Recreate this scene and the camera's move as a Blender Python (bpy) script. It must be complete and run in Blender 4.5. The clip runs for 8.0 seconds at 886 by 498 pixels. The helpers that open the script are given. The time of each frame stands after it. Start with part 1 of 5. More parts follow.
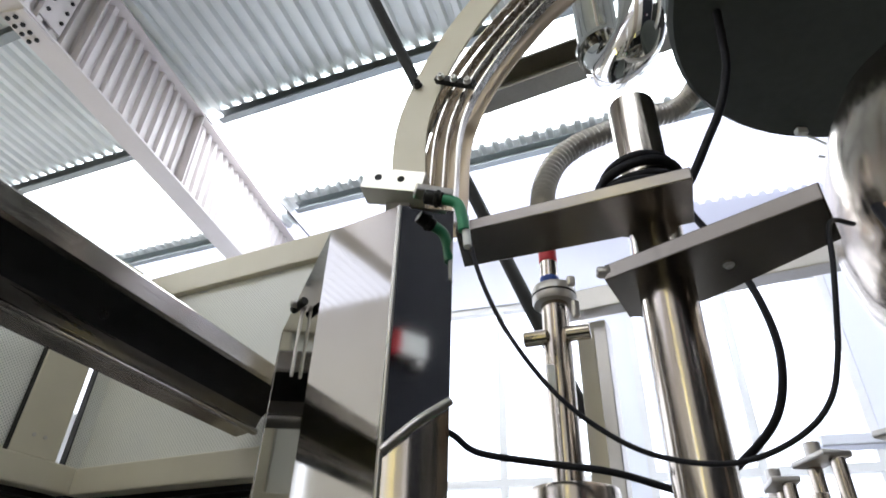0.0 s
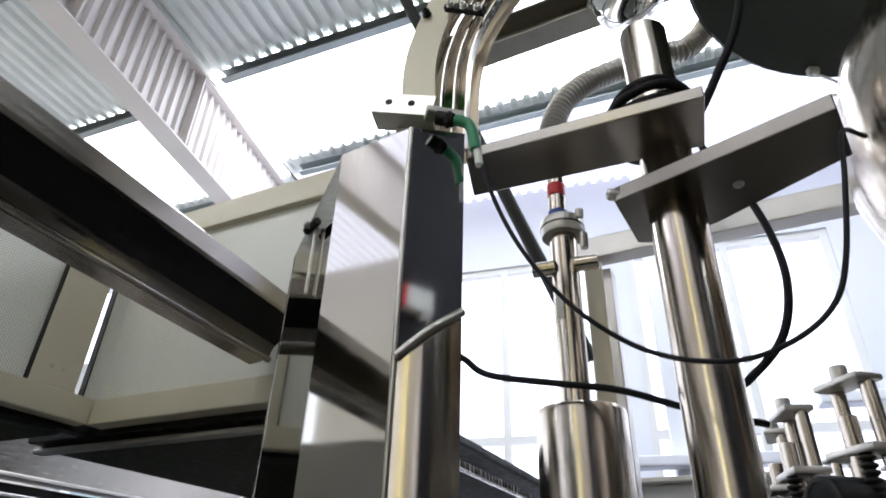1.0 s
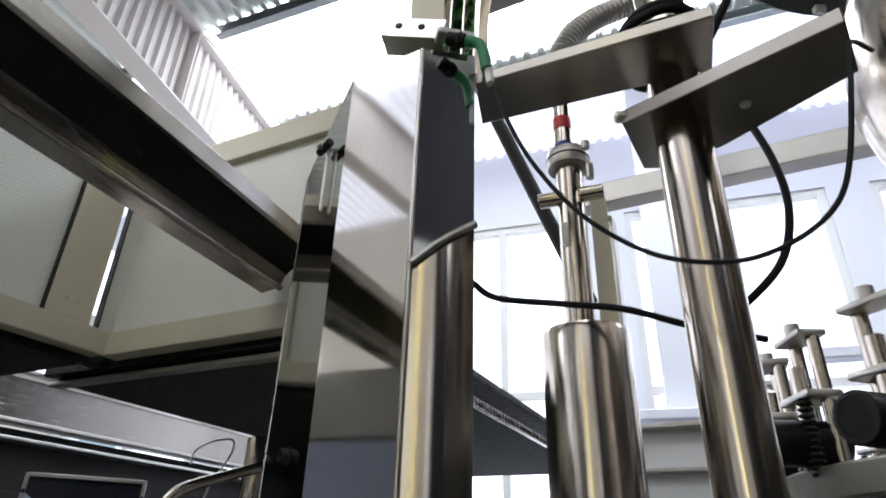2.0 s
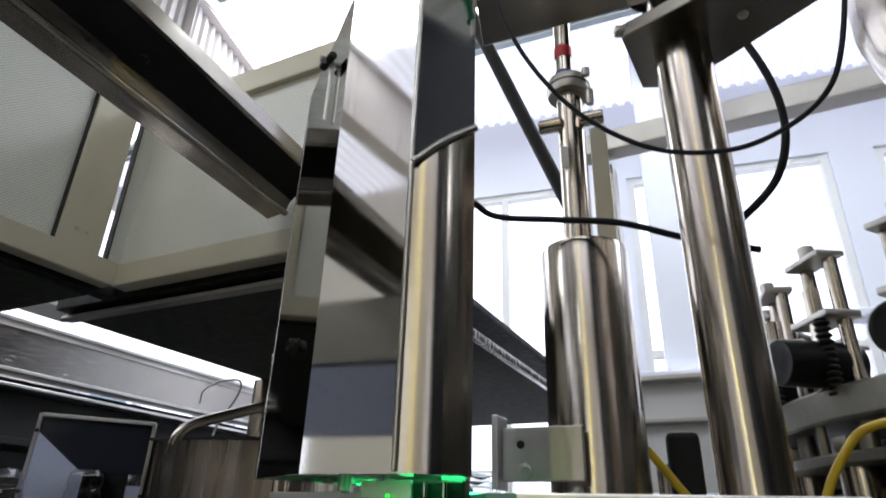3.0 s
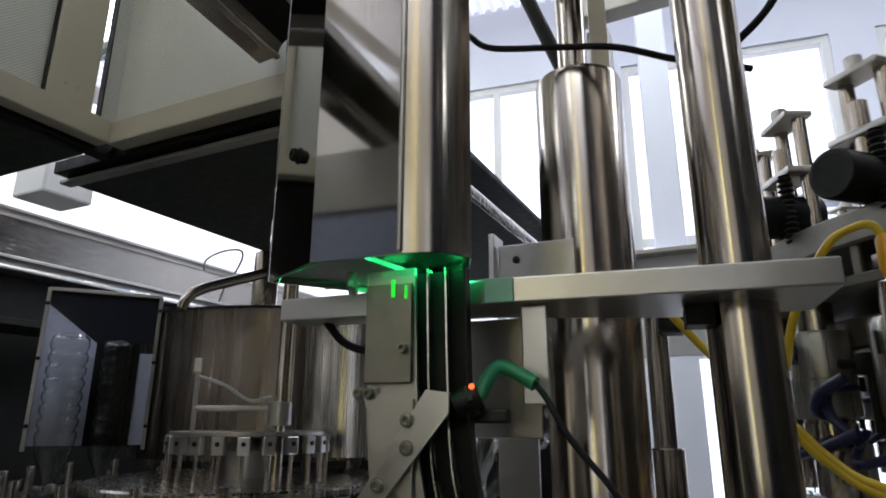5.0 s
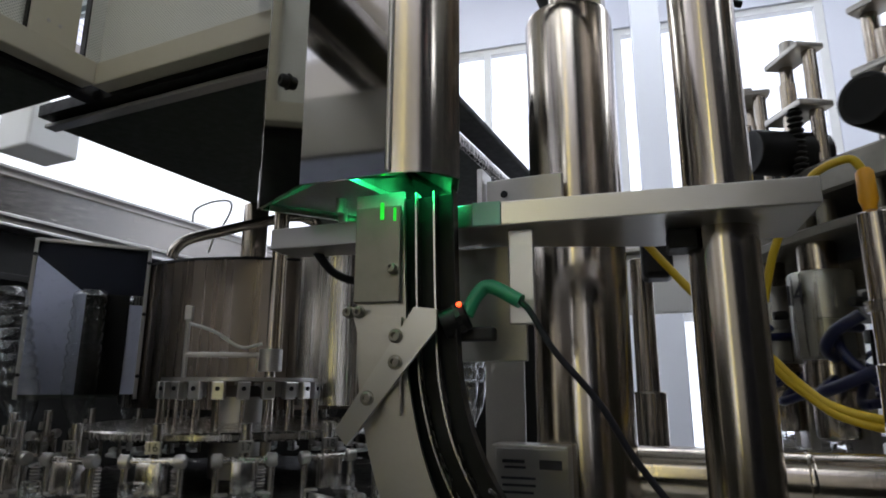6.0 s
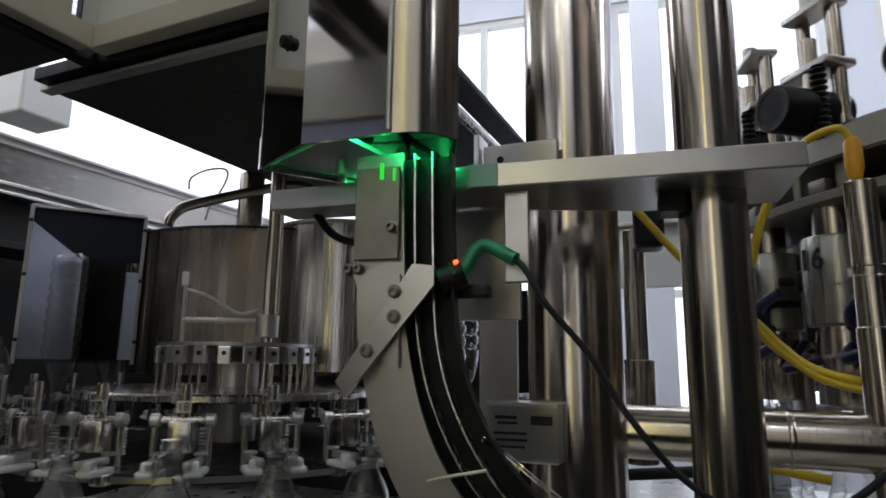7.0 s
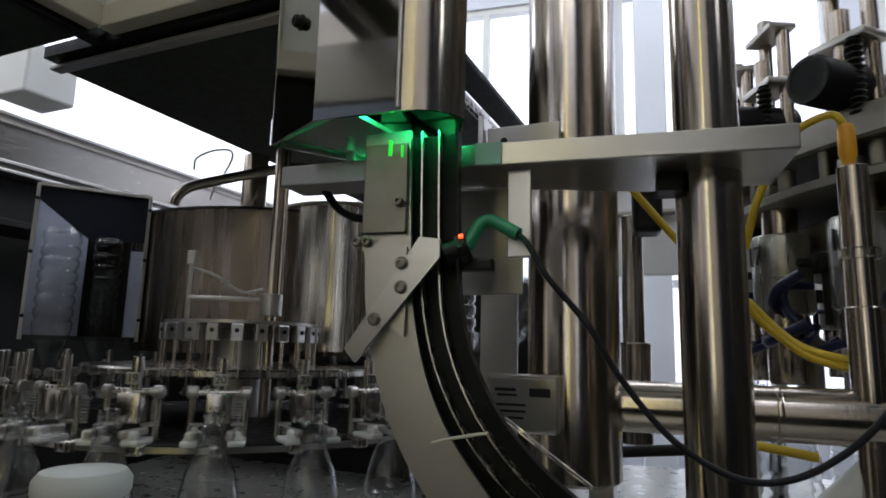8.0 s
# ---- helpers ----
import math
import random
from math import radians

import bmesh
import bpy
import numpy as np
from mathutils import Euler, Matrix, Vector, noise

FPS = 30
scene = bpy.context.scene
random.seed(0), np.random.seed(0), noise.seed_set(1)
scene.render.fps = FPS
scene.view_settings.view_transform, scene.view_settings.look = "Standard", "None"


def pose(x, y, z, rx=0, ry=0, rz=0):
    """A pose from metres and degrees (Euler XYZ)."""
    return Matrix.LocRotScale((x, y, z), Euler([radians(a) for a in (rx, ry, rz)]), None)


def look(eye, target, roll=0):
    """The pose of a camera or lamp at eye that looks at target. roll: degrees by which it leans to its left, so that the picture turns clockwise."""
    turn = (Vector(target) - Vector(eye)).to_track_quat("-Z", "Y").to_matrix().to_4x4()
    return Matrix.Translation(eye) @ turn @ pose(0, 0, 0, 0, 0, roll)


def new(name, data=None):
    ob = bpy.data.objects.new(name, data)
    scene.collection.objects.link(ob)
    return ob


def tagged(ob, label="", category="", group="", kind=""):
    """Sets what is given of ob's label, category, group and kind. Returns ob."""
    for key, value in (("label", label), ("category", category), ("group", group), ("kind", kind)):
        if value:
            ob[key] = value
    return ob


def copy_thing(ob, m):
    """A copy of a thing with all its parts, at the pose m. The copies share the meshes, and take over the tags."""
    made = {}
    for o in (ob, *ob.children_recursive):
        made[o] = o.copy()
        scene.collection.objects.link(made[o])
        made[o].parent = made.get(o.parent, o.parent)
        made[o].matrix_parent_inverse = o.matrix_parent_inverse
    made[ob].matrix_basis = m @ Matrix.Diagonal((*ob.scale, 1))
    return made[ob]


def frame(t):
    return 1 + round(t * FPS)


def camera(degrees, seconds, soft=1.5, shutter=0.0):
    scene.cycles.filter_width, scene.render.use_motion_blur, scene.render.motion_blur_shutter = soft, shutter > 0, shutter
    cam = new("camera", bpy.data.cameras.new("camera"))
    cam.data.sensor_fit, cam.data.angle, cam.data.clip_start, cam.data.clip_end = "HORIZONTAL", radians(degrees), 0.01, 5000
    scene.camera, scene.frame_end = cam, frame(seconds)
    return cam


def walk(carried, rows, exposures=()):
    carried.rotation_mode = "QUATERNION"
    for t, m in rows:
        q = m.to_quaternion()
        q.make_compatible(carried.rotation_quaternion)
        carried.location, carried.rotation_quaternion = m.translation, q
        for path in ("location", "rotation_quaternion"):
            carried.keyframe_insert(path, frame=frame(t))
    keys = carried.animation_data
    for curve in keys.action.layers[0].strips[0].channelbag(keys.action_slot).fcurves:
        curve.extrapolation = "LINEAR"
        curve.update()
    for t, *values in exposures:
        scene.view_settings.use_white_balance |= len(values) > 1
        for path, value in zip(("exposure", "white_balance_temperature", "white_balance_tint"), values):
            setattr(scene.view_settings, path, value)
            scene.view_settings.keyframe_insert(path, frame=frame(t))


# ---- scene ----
cam = camera(71.7, 8.0, 1.7, 0.4)
PATH = [
    (0, (-0.095, 0.186, 1.834), (-0.627, 1.766, 2.938), 1.9),
    (0.5, (-0.102, 0.192, 1.818), (-0.642, 1.797, 2.883), 2.0),
    (1, (-0.106, 0.201, 1.795), (-0.664, 1.833, 2.807), 2.0),
    (1.5, (-0.109, 0.208, 1.772), (-0.689, 1.862, 2.735), 2.3),
    (1.7, (-0.119, 0.205, 1.77), (-0.682, 1.884, 2.701), 1.6),
    (2.8, (-0.12, 0.215, 1.691), (-0.699, 1.912, 2.576), 2.5),
    (3, (-0.121, 0.218, 1.692), (-0.701, 1.941, 2.525), 1.8),
    (3.5, (-0.121, 0.216, 1.676), (-0.698, 1.981, 2.42), 0.5),
    (4, (-0.124, 0.218, 1.656), (-0.707, 2.012, 2.32), 0.5),
    (4.5, (-0.128, 0.223, 1.634), (-0.713, 2.04, 2.232), 0.4),
    (5.8, (-0.127, 0.23, 1.586), (-0.699, 2.091, 2.042), 0.2),
    (6, (-0.127, 0.229, 1.58), (-0.687, 2.098, 2.017), 0.2),
    (6.5, (-0.127, 0.226, 1.57), (-0.678, 2.109, 1.956), 0.7),
    (7, (-0.127, 0.218, 1.565), (-0.67, 2.108, 1.926), 0.7),
    (7.5, (-0.129, 0.21, 1.561), (-0.673, 2.105, 1.899), 1.2),
    (8, (-0.127, 0.201, 1.551), (-0.668, 2.099, 1.875), 1.5),
]
EXPOSURES = [(0.0, 0.22), (1.5, 0.07), (3.0, -0.08), (4.5, -0.25), (6.0, -0.33), (8.0, -0.34)]
walk(cam, [(t, look(eye, target, roll)) for t, eye, target, roll in PATH], EXPOSURES)

# ---- world and light ----
world = bpy.data.worlds.new("world")
scene.world = world
world.use_nodes = True
wn = world.node_tree
sky = wn.nodes.new("ShaderNodeTexSky")
sky.sky_type = "NISHITA"
sky.sun_disc = False
sky.sun_elevation, sky.sun_rotation = radians(40), radians(20)
wn.links.new(sky.outputs["Color"], wn.nodes["Background"].inputs["Color"])
wn.nodes["Background"].inputs["Strength"].default_value = 0.12
SKYLIGHT, WINDOW = 4.6, 1.6


# ---- materials ----
def material(name, colour, rough=0.5, metal=0.0, grain=0.0, scale=(60, 60, 60), bump=0.0, stain=0.15, stain_scale=6.0, emit=None, emit_strength=0.0):
    """A Principled surface with grain and stains at two scales, in object metres."""
    m = bpy.data.materials.new(name)
    m.use_nodes = True
    n, l = m.node_tree.nodes, m.node_tree.links
    b = n["Principled BSDF"]
    b.inputs["Metallic"].default_value = metal
    co = n.new("ShaderNodeTexCoord")
    mp = n.new("ShaderNodeMapping")
    mp.inputs["Scale"].default_value = scale
    l.new(co.outputs["Object"], mp.inputs["Vector"])
    fine = n.new("ShaderNodeTexNoise")
    fine.inputs["Scale"].default_value, fine.inputs["Detail"].default_value = 1.0, 4.0
    l.new(mp.outputs["Vector"], fine.inputs["Vector"])
    big = n.new("ShaderNodeTexNoise")
    big.inputs["Scale"].default_value, big.inputs["Detail"].default_value = stain_scale, 5.0
    l.new(co.outputs["Object"], big.inputs["Vector"])
    mix = n.new("ShaderNodeMix")
    mix.data_type = "RGBA"
    mix.inputs[6].default_value = (*[c * (1 - stain) for c in colour], 1)
    mix.inputs[7].default_value = (*[min(1, c * (1 + stain)) for c in colour], 1)
    l.new(big.outputs["Fac"], mix.inputs[0])
    l.new(mix.outputs[2], b.inputs["Base Color"])
    r = n.new("ShaderNodeMapRange")
    r.inputs["From Min"].default_value, r.inputs["From Max"].default_value = 0.3, 0.7
    r.inputs["To Min"].default_value, r.inputs["To Max"].default_value = max(0.02, rough - grain), min(1, rough + grain)
    l.new(fine.outputs["Fac"], r.inputs["Value"])
    l.new(r.outputs["Result"], b.inputs["Roughness"])
    if bump:
        bp = n.new("ShaderNodeBump")
        bp.inputs["Strength"].default_value, bp.inputs["Distance"].default_value = bump, 0.002
        l.new(fine.outputs["Fac"], bp.inputs["Height"])
        l.new(bp.outputs["Normal"], b.inputs["Normal"])
    if emit:
        b.inputs["Emission Color"].default_value = (*emit, 1)
        b.inputs["Emission Strength"].default_value = emit_strength
    return m


def perforated(name, colour):
    """Painted sheet with staggered punched holes 4 mm apart."""
    m = material(name, colour, 0.45, 0.12, 0.1)
    n, l = m.node_tree.nodes, m.node_tree.links
    co = n.new("ShaderNodeTexCoord")
    mp = n.new("ShaderNodeMapping")
    mp.inputs["Rotation"].default_value = (0, 0, radians(8))
    l.new(co.outputs["Object"], mp.inputs["Vector"])
    sep = n.new("ShaderNodeSeparateXYZ")
    l.new(mp.outputs["Vector"], sep.inputs["Vector"])

    def op(kind, a, b):
        q = n.new("ShaderNodeMath")
        q.operation = kind
        for i, v in enumerate((a, b)):
            if isinstance(v, (int, float)):
                q.inputs[i].default_value = v
            else:
                l.new(v, q.inputs[i])
        return q.outputs[0]

    flat = op("ADD", sep.outputs["X"], sep.outputs["Y"])
    wx = op("SINE", op("MULTIPLY", flat, 2 * math.pi / 0.0048), 0)
    wz = op("SINE", op("MULTIPLY", sep.outputs["Z"], 2 * math.pi / 0.0048), 0)
    hole = op("GREATER_THAN", op("MULTIPLY", wx, wz), 0.42)
    old = n["Principled BSDF"].inputs["Base Color"].links[0].from_socket
    mix = n.new("ShaderNodeMix")
    mix.data_type = "RGBA"
    l.new(hole, mix.inputs[0])
    l.new(old, mix.inputs[6])
    mix.inputs[7].default_value = (0.40, 0.40, 0.37, 1)
    l.new(mix.outputs[2], n["Principled BSDF"].inputs["Base Color"])
    return m


def clear(name, colour, rough=0.05, transmission=1.0, ior=1.35):
    m = material(name, colour, rough, 0.0, 0.02, stain=0.03)
    m.node_tree.nodes["Principled BSDF"].inputs["Transmission Weight"].default_value = transmission
    m.node_tree.nodes["Principled BSDF"].inputs["IOR"].default_value = ior
    return m


STEEL = material("brushed_steel", (0.56, 0.53, 0.49), 0.24, 1.0, 0.09, (220, 220, 3), 0.03, 0.10, 9.0)
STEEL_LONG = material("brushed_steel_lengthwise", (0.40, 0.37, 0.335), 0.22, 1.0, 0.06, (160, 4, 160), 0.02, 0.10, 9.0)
STEEL_ROUND = material("drawn_steel_tube", (0.52, 0.465, 0.405), 0.19, 1.0, 0.07, (260, 260, 2), 0.03, 0.12, 7.0)
MIRROR = material("polished_steel", (0.62, 0.61, 0.58), 0.06, 1.0, 0.02, (30, 30, 12), 0.004, 0.06, 8.0)
DULL = material("bead_blasted_steel", (0.52, 0.50, 0.47), 0.38, 1.0, 0.10, (300, 300, 300), 0.05, 0.12, 12.0)
BARE = material("milled_aluminium", (0.60, 0.585, 0.56), 0.30, 1.0, 0.015, (12, 420, 420), 0.004, 0.06, 22.0)
PANEL = perforated("perforated_panel_sheet", (0.76, 0.76, 0.70))
FRAME = material("cream_frame_steel", (0.56, 0.52, 0.41), 0.42, 0.2, 0.08, (80, 80, 80), 0.05, 0.10, 10.0)
WHITE = material("white_paint", (0.78, 0.78, 0.77), 0.5, 0.0, 0.1, stain=0.05)
BEAMPAINT = material("pinkish_white_beam_paint", (0.72, 0.67, 0.66), 0.55, 0.0, 0.1, stain=0.06)
DECK = material("galvanised_deck", (0.74, 0.77, 0.76), 0.42, 0.15, 0.12, (40, 3, 40), 0.05, 0.18, 2.5)
PURLIN = material("galvanised_purlin", (0.30, 0.33, 0.34), 0.45, 0.6, 0.1, stain=0.12)
SKYPANEL = material("translucent_roof_sheet", (0.85, 0.87, 0.9), 0.5, 0.0, 0.1, stain=0.03, emit=(0.90, 0.945, 1.0), emit_strength=SKYLIGHT)
# weak glow gives these roof sheets the pale look of lit deck
DIMPANEL = material("dim_glowing_sheet", (0.7, 0.72, 0.8), 0.5, 0.0, 0.1, stain=0.06, stain_scale=1.0, emit=(0.84, 0.86, 1.0), emit_strength=0.85)
CREAM = material("cream_hall_paint", (0.60, 0.565, 0.51), 0.6, 0.0, 0.1, stain=0.08, stain_scale=1.2)
DAYLIGHT = material("daylight_backdrop", (0.8, 0.82, 0.9), 0.8, stain=0.1, stain_scale=1.5, emit=(0.86, 0.90, 1.0), emit_strength=WINDOW)
WALLPAINT = material("lavender_white_wall", (0.77, 0.79, 0.87), 0.6, 0.0, 0.1, stain=0.05, stain_scale=1.5)
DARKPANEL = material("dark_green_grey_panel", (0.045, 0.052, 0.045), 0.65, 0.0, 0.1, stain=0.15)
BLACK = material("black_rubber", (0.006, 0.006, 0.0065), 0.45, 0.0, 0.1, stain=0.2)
CABLE = material("black_cable_sheath", (0.010, 0.010, 0.014), 0.55, 0.0, 0.05, (200, 200, 200), 0.05)
YELLOW = material("yellow_cable_sheath", (0.62, 0.43, 0.015), 0.4, 0.0, 0.08)
ORANGE = material("orange_plug", (0.72, 0.34, 0.012), 0.4, 0.0, 0.08)
GREENPLUG = material("green_plug", (0.02, 0.24, 0.11), 0.4, 0.0, 0.08)
NAVY = material("navy_hose", (0.008, 0.012, 0.06), 0.35, 0.0, 0.08)
RED = material("red_band", (0.62, 0.02, 0.03), 0.4)
BLUE = material("blue_band", (0.03, 0.08, 0.35), 0.4)
COPPER = material("tan_hose", (0.52, 0.34, 0.24), 0.4, 0.2)
PLASTIC = material("white_plastic", (0.74, 0.75, 0.73), 0.4, 0.0, 0.05, stain=0.05)
FLOORM = material("grey_resin_floor", (0.15, 0.15, 0.15), 0.35, 0.0, 0.15, stain=0.25, stain_scale=2.0)
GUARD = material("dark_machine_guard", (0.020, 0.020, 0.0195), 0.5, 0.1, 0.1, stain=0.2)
WARM = material("warm_highlight_glow", (0.8, 0.75, 0.4), 0.6, emit=(1.0, 0.90, 0.30), emit_strength=4.5)
GREENLED = material("green_led", (0.02, 0.5, 0.1), 0.4, emit=(0.03, 1.0, 0.30), emit_strength=48.0)
GREENSPOT = material("green_reflection_glow", (0.02, 0.5, 0.05), 0.4, emit=(0.02, 1.0, 0.05), emit_strength=0.9)
TABLESTEEL = material("wet_table_steel", (0.30, 0.295, 0.27), 0.30, 0.6, 0.06, (20, 20, 20), 0.01, 0.12, 5.0)
REDLED = material("red_led", (0.5, 0.02, 0.02), 0.4, emit=(1.0, 0.08, 0.02), emit_strength=4.0)
ACRYL = material("smoked_guard_sheet", (0.018, 0.02, 0.028), 0.12, 0.0, 0.03)
BLUESHEET = material("blue_grey_reflection_sheet", (0.46, 0.49, 0.64), 0.3, 0.0, 0.05, stain=0.1)
PET = clear("pet_plastic", (0.97, 0.985, 0.985), 0.02, 1.0, 1.45)
GLASS = clear("machine_glass", (0.97, 0.98, 1.0), 0.02, 1.0, 1.05)
INK = material("dark_print", (0.03, 0.03, 0.035), 0.5)

# darker copy of the lengthwise steel, with the beam face's shade in it
BEAMSTEEL = material("shaded_folded_steel", (0.17, 0.155, 0.14), 0.30, 1.0, 0.06, (160, 4, 160), 0.02, 0.12, 6.0)
BEDSTEEL = material("brown_tinted_chute_steel", (0.36, 0.30, 0.235), 0.34, 1.0, 0.06, (120, 120, 6), 0.02, 0.15, 9.0)
PLATESTEEL = material("dark_brushed_plate_steel", (0.23, 0.21, 0.185), 0.25, 1.0, 0.02, (40, 40, 40), 0.0, 0.14, 14.0)
GROOVE = material("black_glossy_channel", (0.005, 0.006, 0.005), 0.5, 0.0, 0.05)
# steel darkened to brown for the dim surroundings that the drum reflects
DRUMSTEEL = material("shaded_drum_steel", (0.25, 0.212, 0.178), 0.28, 1.0, 0.04, (60, 60, 1.2), 0.015, 0.22, 6.0)
NAVYPANEL = material("dark_navy_screen_sheet", (0.008, 0.009, 0.015), 0.6, 0.0, 0.1, stain=0.2, stain_scale=2.0)
# stained steel, also darkened for the shade on filler rings and wear plate
SHADED_STAINED = material("shaded_stained_steel", (0.27, 0.255, 0.22), 0.45, 0.9, 0.10, (120, 120, 120), 0.06, 0.25, 9.0)
TEAL = material("green_glow_tint", (0.26, 0.48, 0.38), 0.4, 0.0, 0.06)
CAPGREEN = material("green_cap_plastic", (0.03, 0.16, 0.02), 0.35, 0.0, 0.08)
OLIVE = material("grey_valve_steel", (0.34, 0.335, 0.30), 0.32, 0.85, 0.08, (120, 120, 4), 0.02, 0.15, 9.0)
for m in (BLACK, GUARD, DARKPANEL, NAVYPANEL, GROOVE, CABLE, INK):
    m.node_tree.nodes["Principled BSDF"].inputs["Specular IOR Level"].default_value = 0.22

# ---- mesh helpers ----
AX = radians(8)
U = Vector((math.sin(AX), math.cos(AX), 0))
V = Vector((math.cos(AX), -math.sin(AX), 0))
TURN8 = -8.0


def part(name, bm, mat, parent=None, label="", smooth=False, at=None):
    me = bpy.data.meshes.new(name)
    bmesh.ops.recalc_face_normals(bm, faces=bm.faces[:])
    bm.to_mesh(me)
    bm.free()
    me.materials.append(mat)
    if smooth:
        me.shade_smooth()
        me.set_sharp_from_angle(angle=radians(38))
    ob = new(name, me)
    if at is not None:
        ob.matrix_basis = at
    if parent is not None:
        ob.parent = parent
    if label:
        tagged(ob, label)
    return ob


def thing(name, label, category, group="", at=None, kind=""):
    ob = new(name)
    ob.empty_display_size = 0.02
    if at is not None:
        ob.matrix_basis = at
    return tagged(ob, label, category, group, kind)


def box(cx, cy, cz, sx, sy, sz, bevel=0.0015, turn=0.0, bm=None):
    """A bevelled block with centre and full sizes, turned round z."""
    own = bm is None
    b = bmesh.new()
    bmesh.ops.create_cube(b, size=1, matrix=Matrix.Diagonal((sx, sy, sz, 1)))
    if bevel:
        bmesh.ops.bevel(b, geom=b.edges[:], offset=min(bevel, 0.4 * min(sx, sy, sz)), segments=2, affect="EDGES", profile=0.5)
    bmesh.ops.transform(b, matrix=pose(cx, cy, cz, 0, 0, turn), verts=b.verts[:])
    if own:
        return b
    return merge(bm, b)


def merge(bm, other):
    me = bpy.data.meshes.new("merge")
    other.to_mesh(me)
    other.free()
    bm.from_mesh(me)
    bpy.data.meshes.remove(me)
    return bm


def lathe(profile, segments=40, m=None):
    """Revolve (radius, height) pairs round z."""
    bm = bmesh.new()
    rings = []
    for r, z in profile:
        rings.append([bm.verts.new((r * math.cos(2 * math.pi * k / segments), r * math.sin(2 * math.pi * k / segments), z)) for k in range(segments)])
    for a, b in zip(rings, rings[1:]):
        for k in range(segments):
            bm.faces.new((a[k], a[(k + 1) % segments], b[(k + 1) % segments], b[k]))
    if profile[0][0] > 1e-6:
        bm.faces.new(rings[0][::-1])
    if profile[-1][0] > 1e-6:
        bm.faces.new(rings[-1])
    if m is not None:
        bmesh.ops.transform(bm, matrix=m, verts=bm.verts[:])
    return bm


def rod(a, b, r, segments=32, bevel=0.001, bm=None):
    """A round bar from a to b with broken edges."""
    a, b = Vector(a), Vector(b)
    h = (b - a).length
    e = min(bevel, r * 0.4, h * 0.3)
    m = Matrix.Translation(a) @ (b - a).to_track_quat("Z", "Y").to_matrix().to_4x4()
    c = lathe([(r - e, 0), (r, e), (r, h - e), (r - e, h)], segments, m)
    return c if bm is None else merge(bm, c)


def smooth_path(points, steps=8):
    """Points of a Catmull-Rom curve through the given ones."""
    p = [Vector(q) for q in points]
    p = [2 * p[0] - p[1]] + p + [2 * p[-1] - p[-2]]
    out = []
    for i in range(1, len(p) - 2):
        for s in range(steps):
            t = s / steps
            a, b, c, d = p[i - 1:i + 3]
            out.append(0.5 * (2 * b + (c - a) * t + (2 * a - 5 * b + 4 * c - d) * t * t + (3 * b - a - 3 * c + d) * t ** 3))
    return out + [p[-2]]


def tube(points, r, segments=12, steps=8, wave=0.0, waves=0, bm=None):
    """A bent tube; wave and waves give a corrugated hose."""
    path = smooth_path(points, steps)
    if waves:
        fine, i, run = [], 0, [0.0]
        for p, q in zip(path, path[1:]):
            run.append(run[-1] + (q - p).length)
        total = waves * 4
        for k in range(total + 1):
            d = run[-1] * k / total
            while i < len(path) - 2 and run[i + 1] < d:
                i += 1
            fine.append(path[i].lerp(path[i + 1], (d - run[i]) / (run[i + 1] - run[i])))
        path = fine
    c = bmesh.new()
    rings, side = [], None
    for i, q in enumerate(path):
        d = (path[min(i + 1, len(path) - 1)] - path[max(i - 1, 0)]).normalized()
        if side is None:
            side = d.orthogonal().normalized()
        side = (side - d * side.dot(d)).normalized()
        other = d.cross(side)
        rr = r + (wave * (0.0, 1.0, 0.7, -1.3)[i % 4] if waves else 0)
        rings.append([c.verts.new(q + rr * (side * math.cos(2 * math.pi * k / segments) + other * math.sin(2 * math.pi * k / segments))) for k in range(segments)])
    for a, b in zip(rings, rings[1:]):
        for k in range(segments):
            c.faces.new((a[k], a[(k + 1) % segments], b[(k + 1) % segments], b[k]))
    c.faces.new(rings[0][::-1])
    c.faces.new(rings[-1])
    return c if bm is None else merge(bm, c)


def prism(outline, z0, z1, bevel=0.0, bm=None):
    """An upright block over a plan outline."""
    c = bmesh.new()
    lo = [c.verts.new((x, y, z0)) for x, y in outline]
    hi = [c.verts.new((x, y, z1)) for x, y in outline]
    n = len(outline)
    for k in range(n):
        c.faces.new((lo[k], lo[(k + 1) % n], hi[(k + 1) % n], hi[k]))
    c.faces.new(lo[::-1])
    c.faces.new(hi)
    if bevel:
        bmesh.ops.bevel(c, geom=c.edges[:], offset=bevel, segments=2, affect="EDGES", profile=0.5)
    return c if bm is None else merge(bm, c)


def sweep(outline, a, b, bm=None):
    """An outline in (side, up) swept from a to b, level."""
    a, b = Vector(a), Vector(b)
    d = (b - a).normalized()
    side = d.cross(Vector((0, 0, 1))).normalized()
    c = bmesh.new()
    r0 = [c.verts.new(a + side * s + Vector((0, 0, u))) for s, u in outline]
    r1 = [c.verts.new(b + side * s + Vector((0, 0, u))) for s, u in outline]
    n = len(outline)
    for k in range(n):
        c.faces.new((r0[k], r0[(k + 1) % n], r1[(k + 1) % n], r1[k]))
    c.faces.new(r0[::-1])
    c.faces.new(r1)
    return c if bm is None else merge(bm, c)


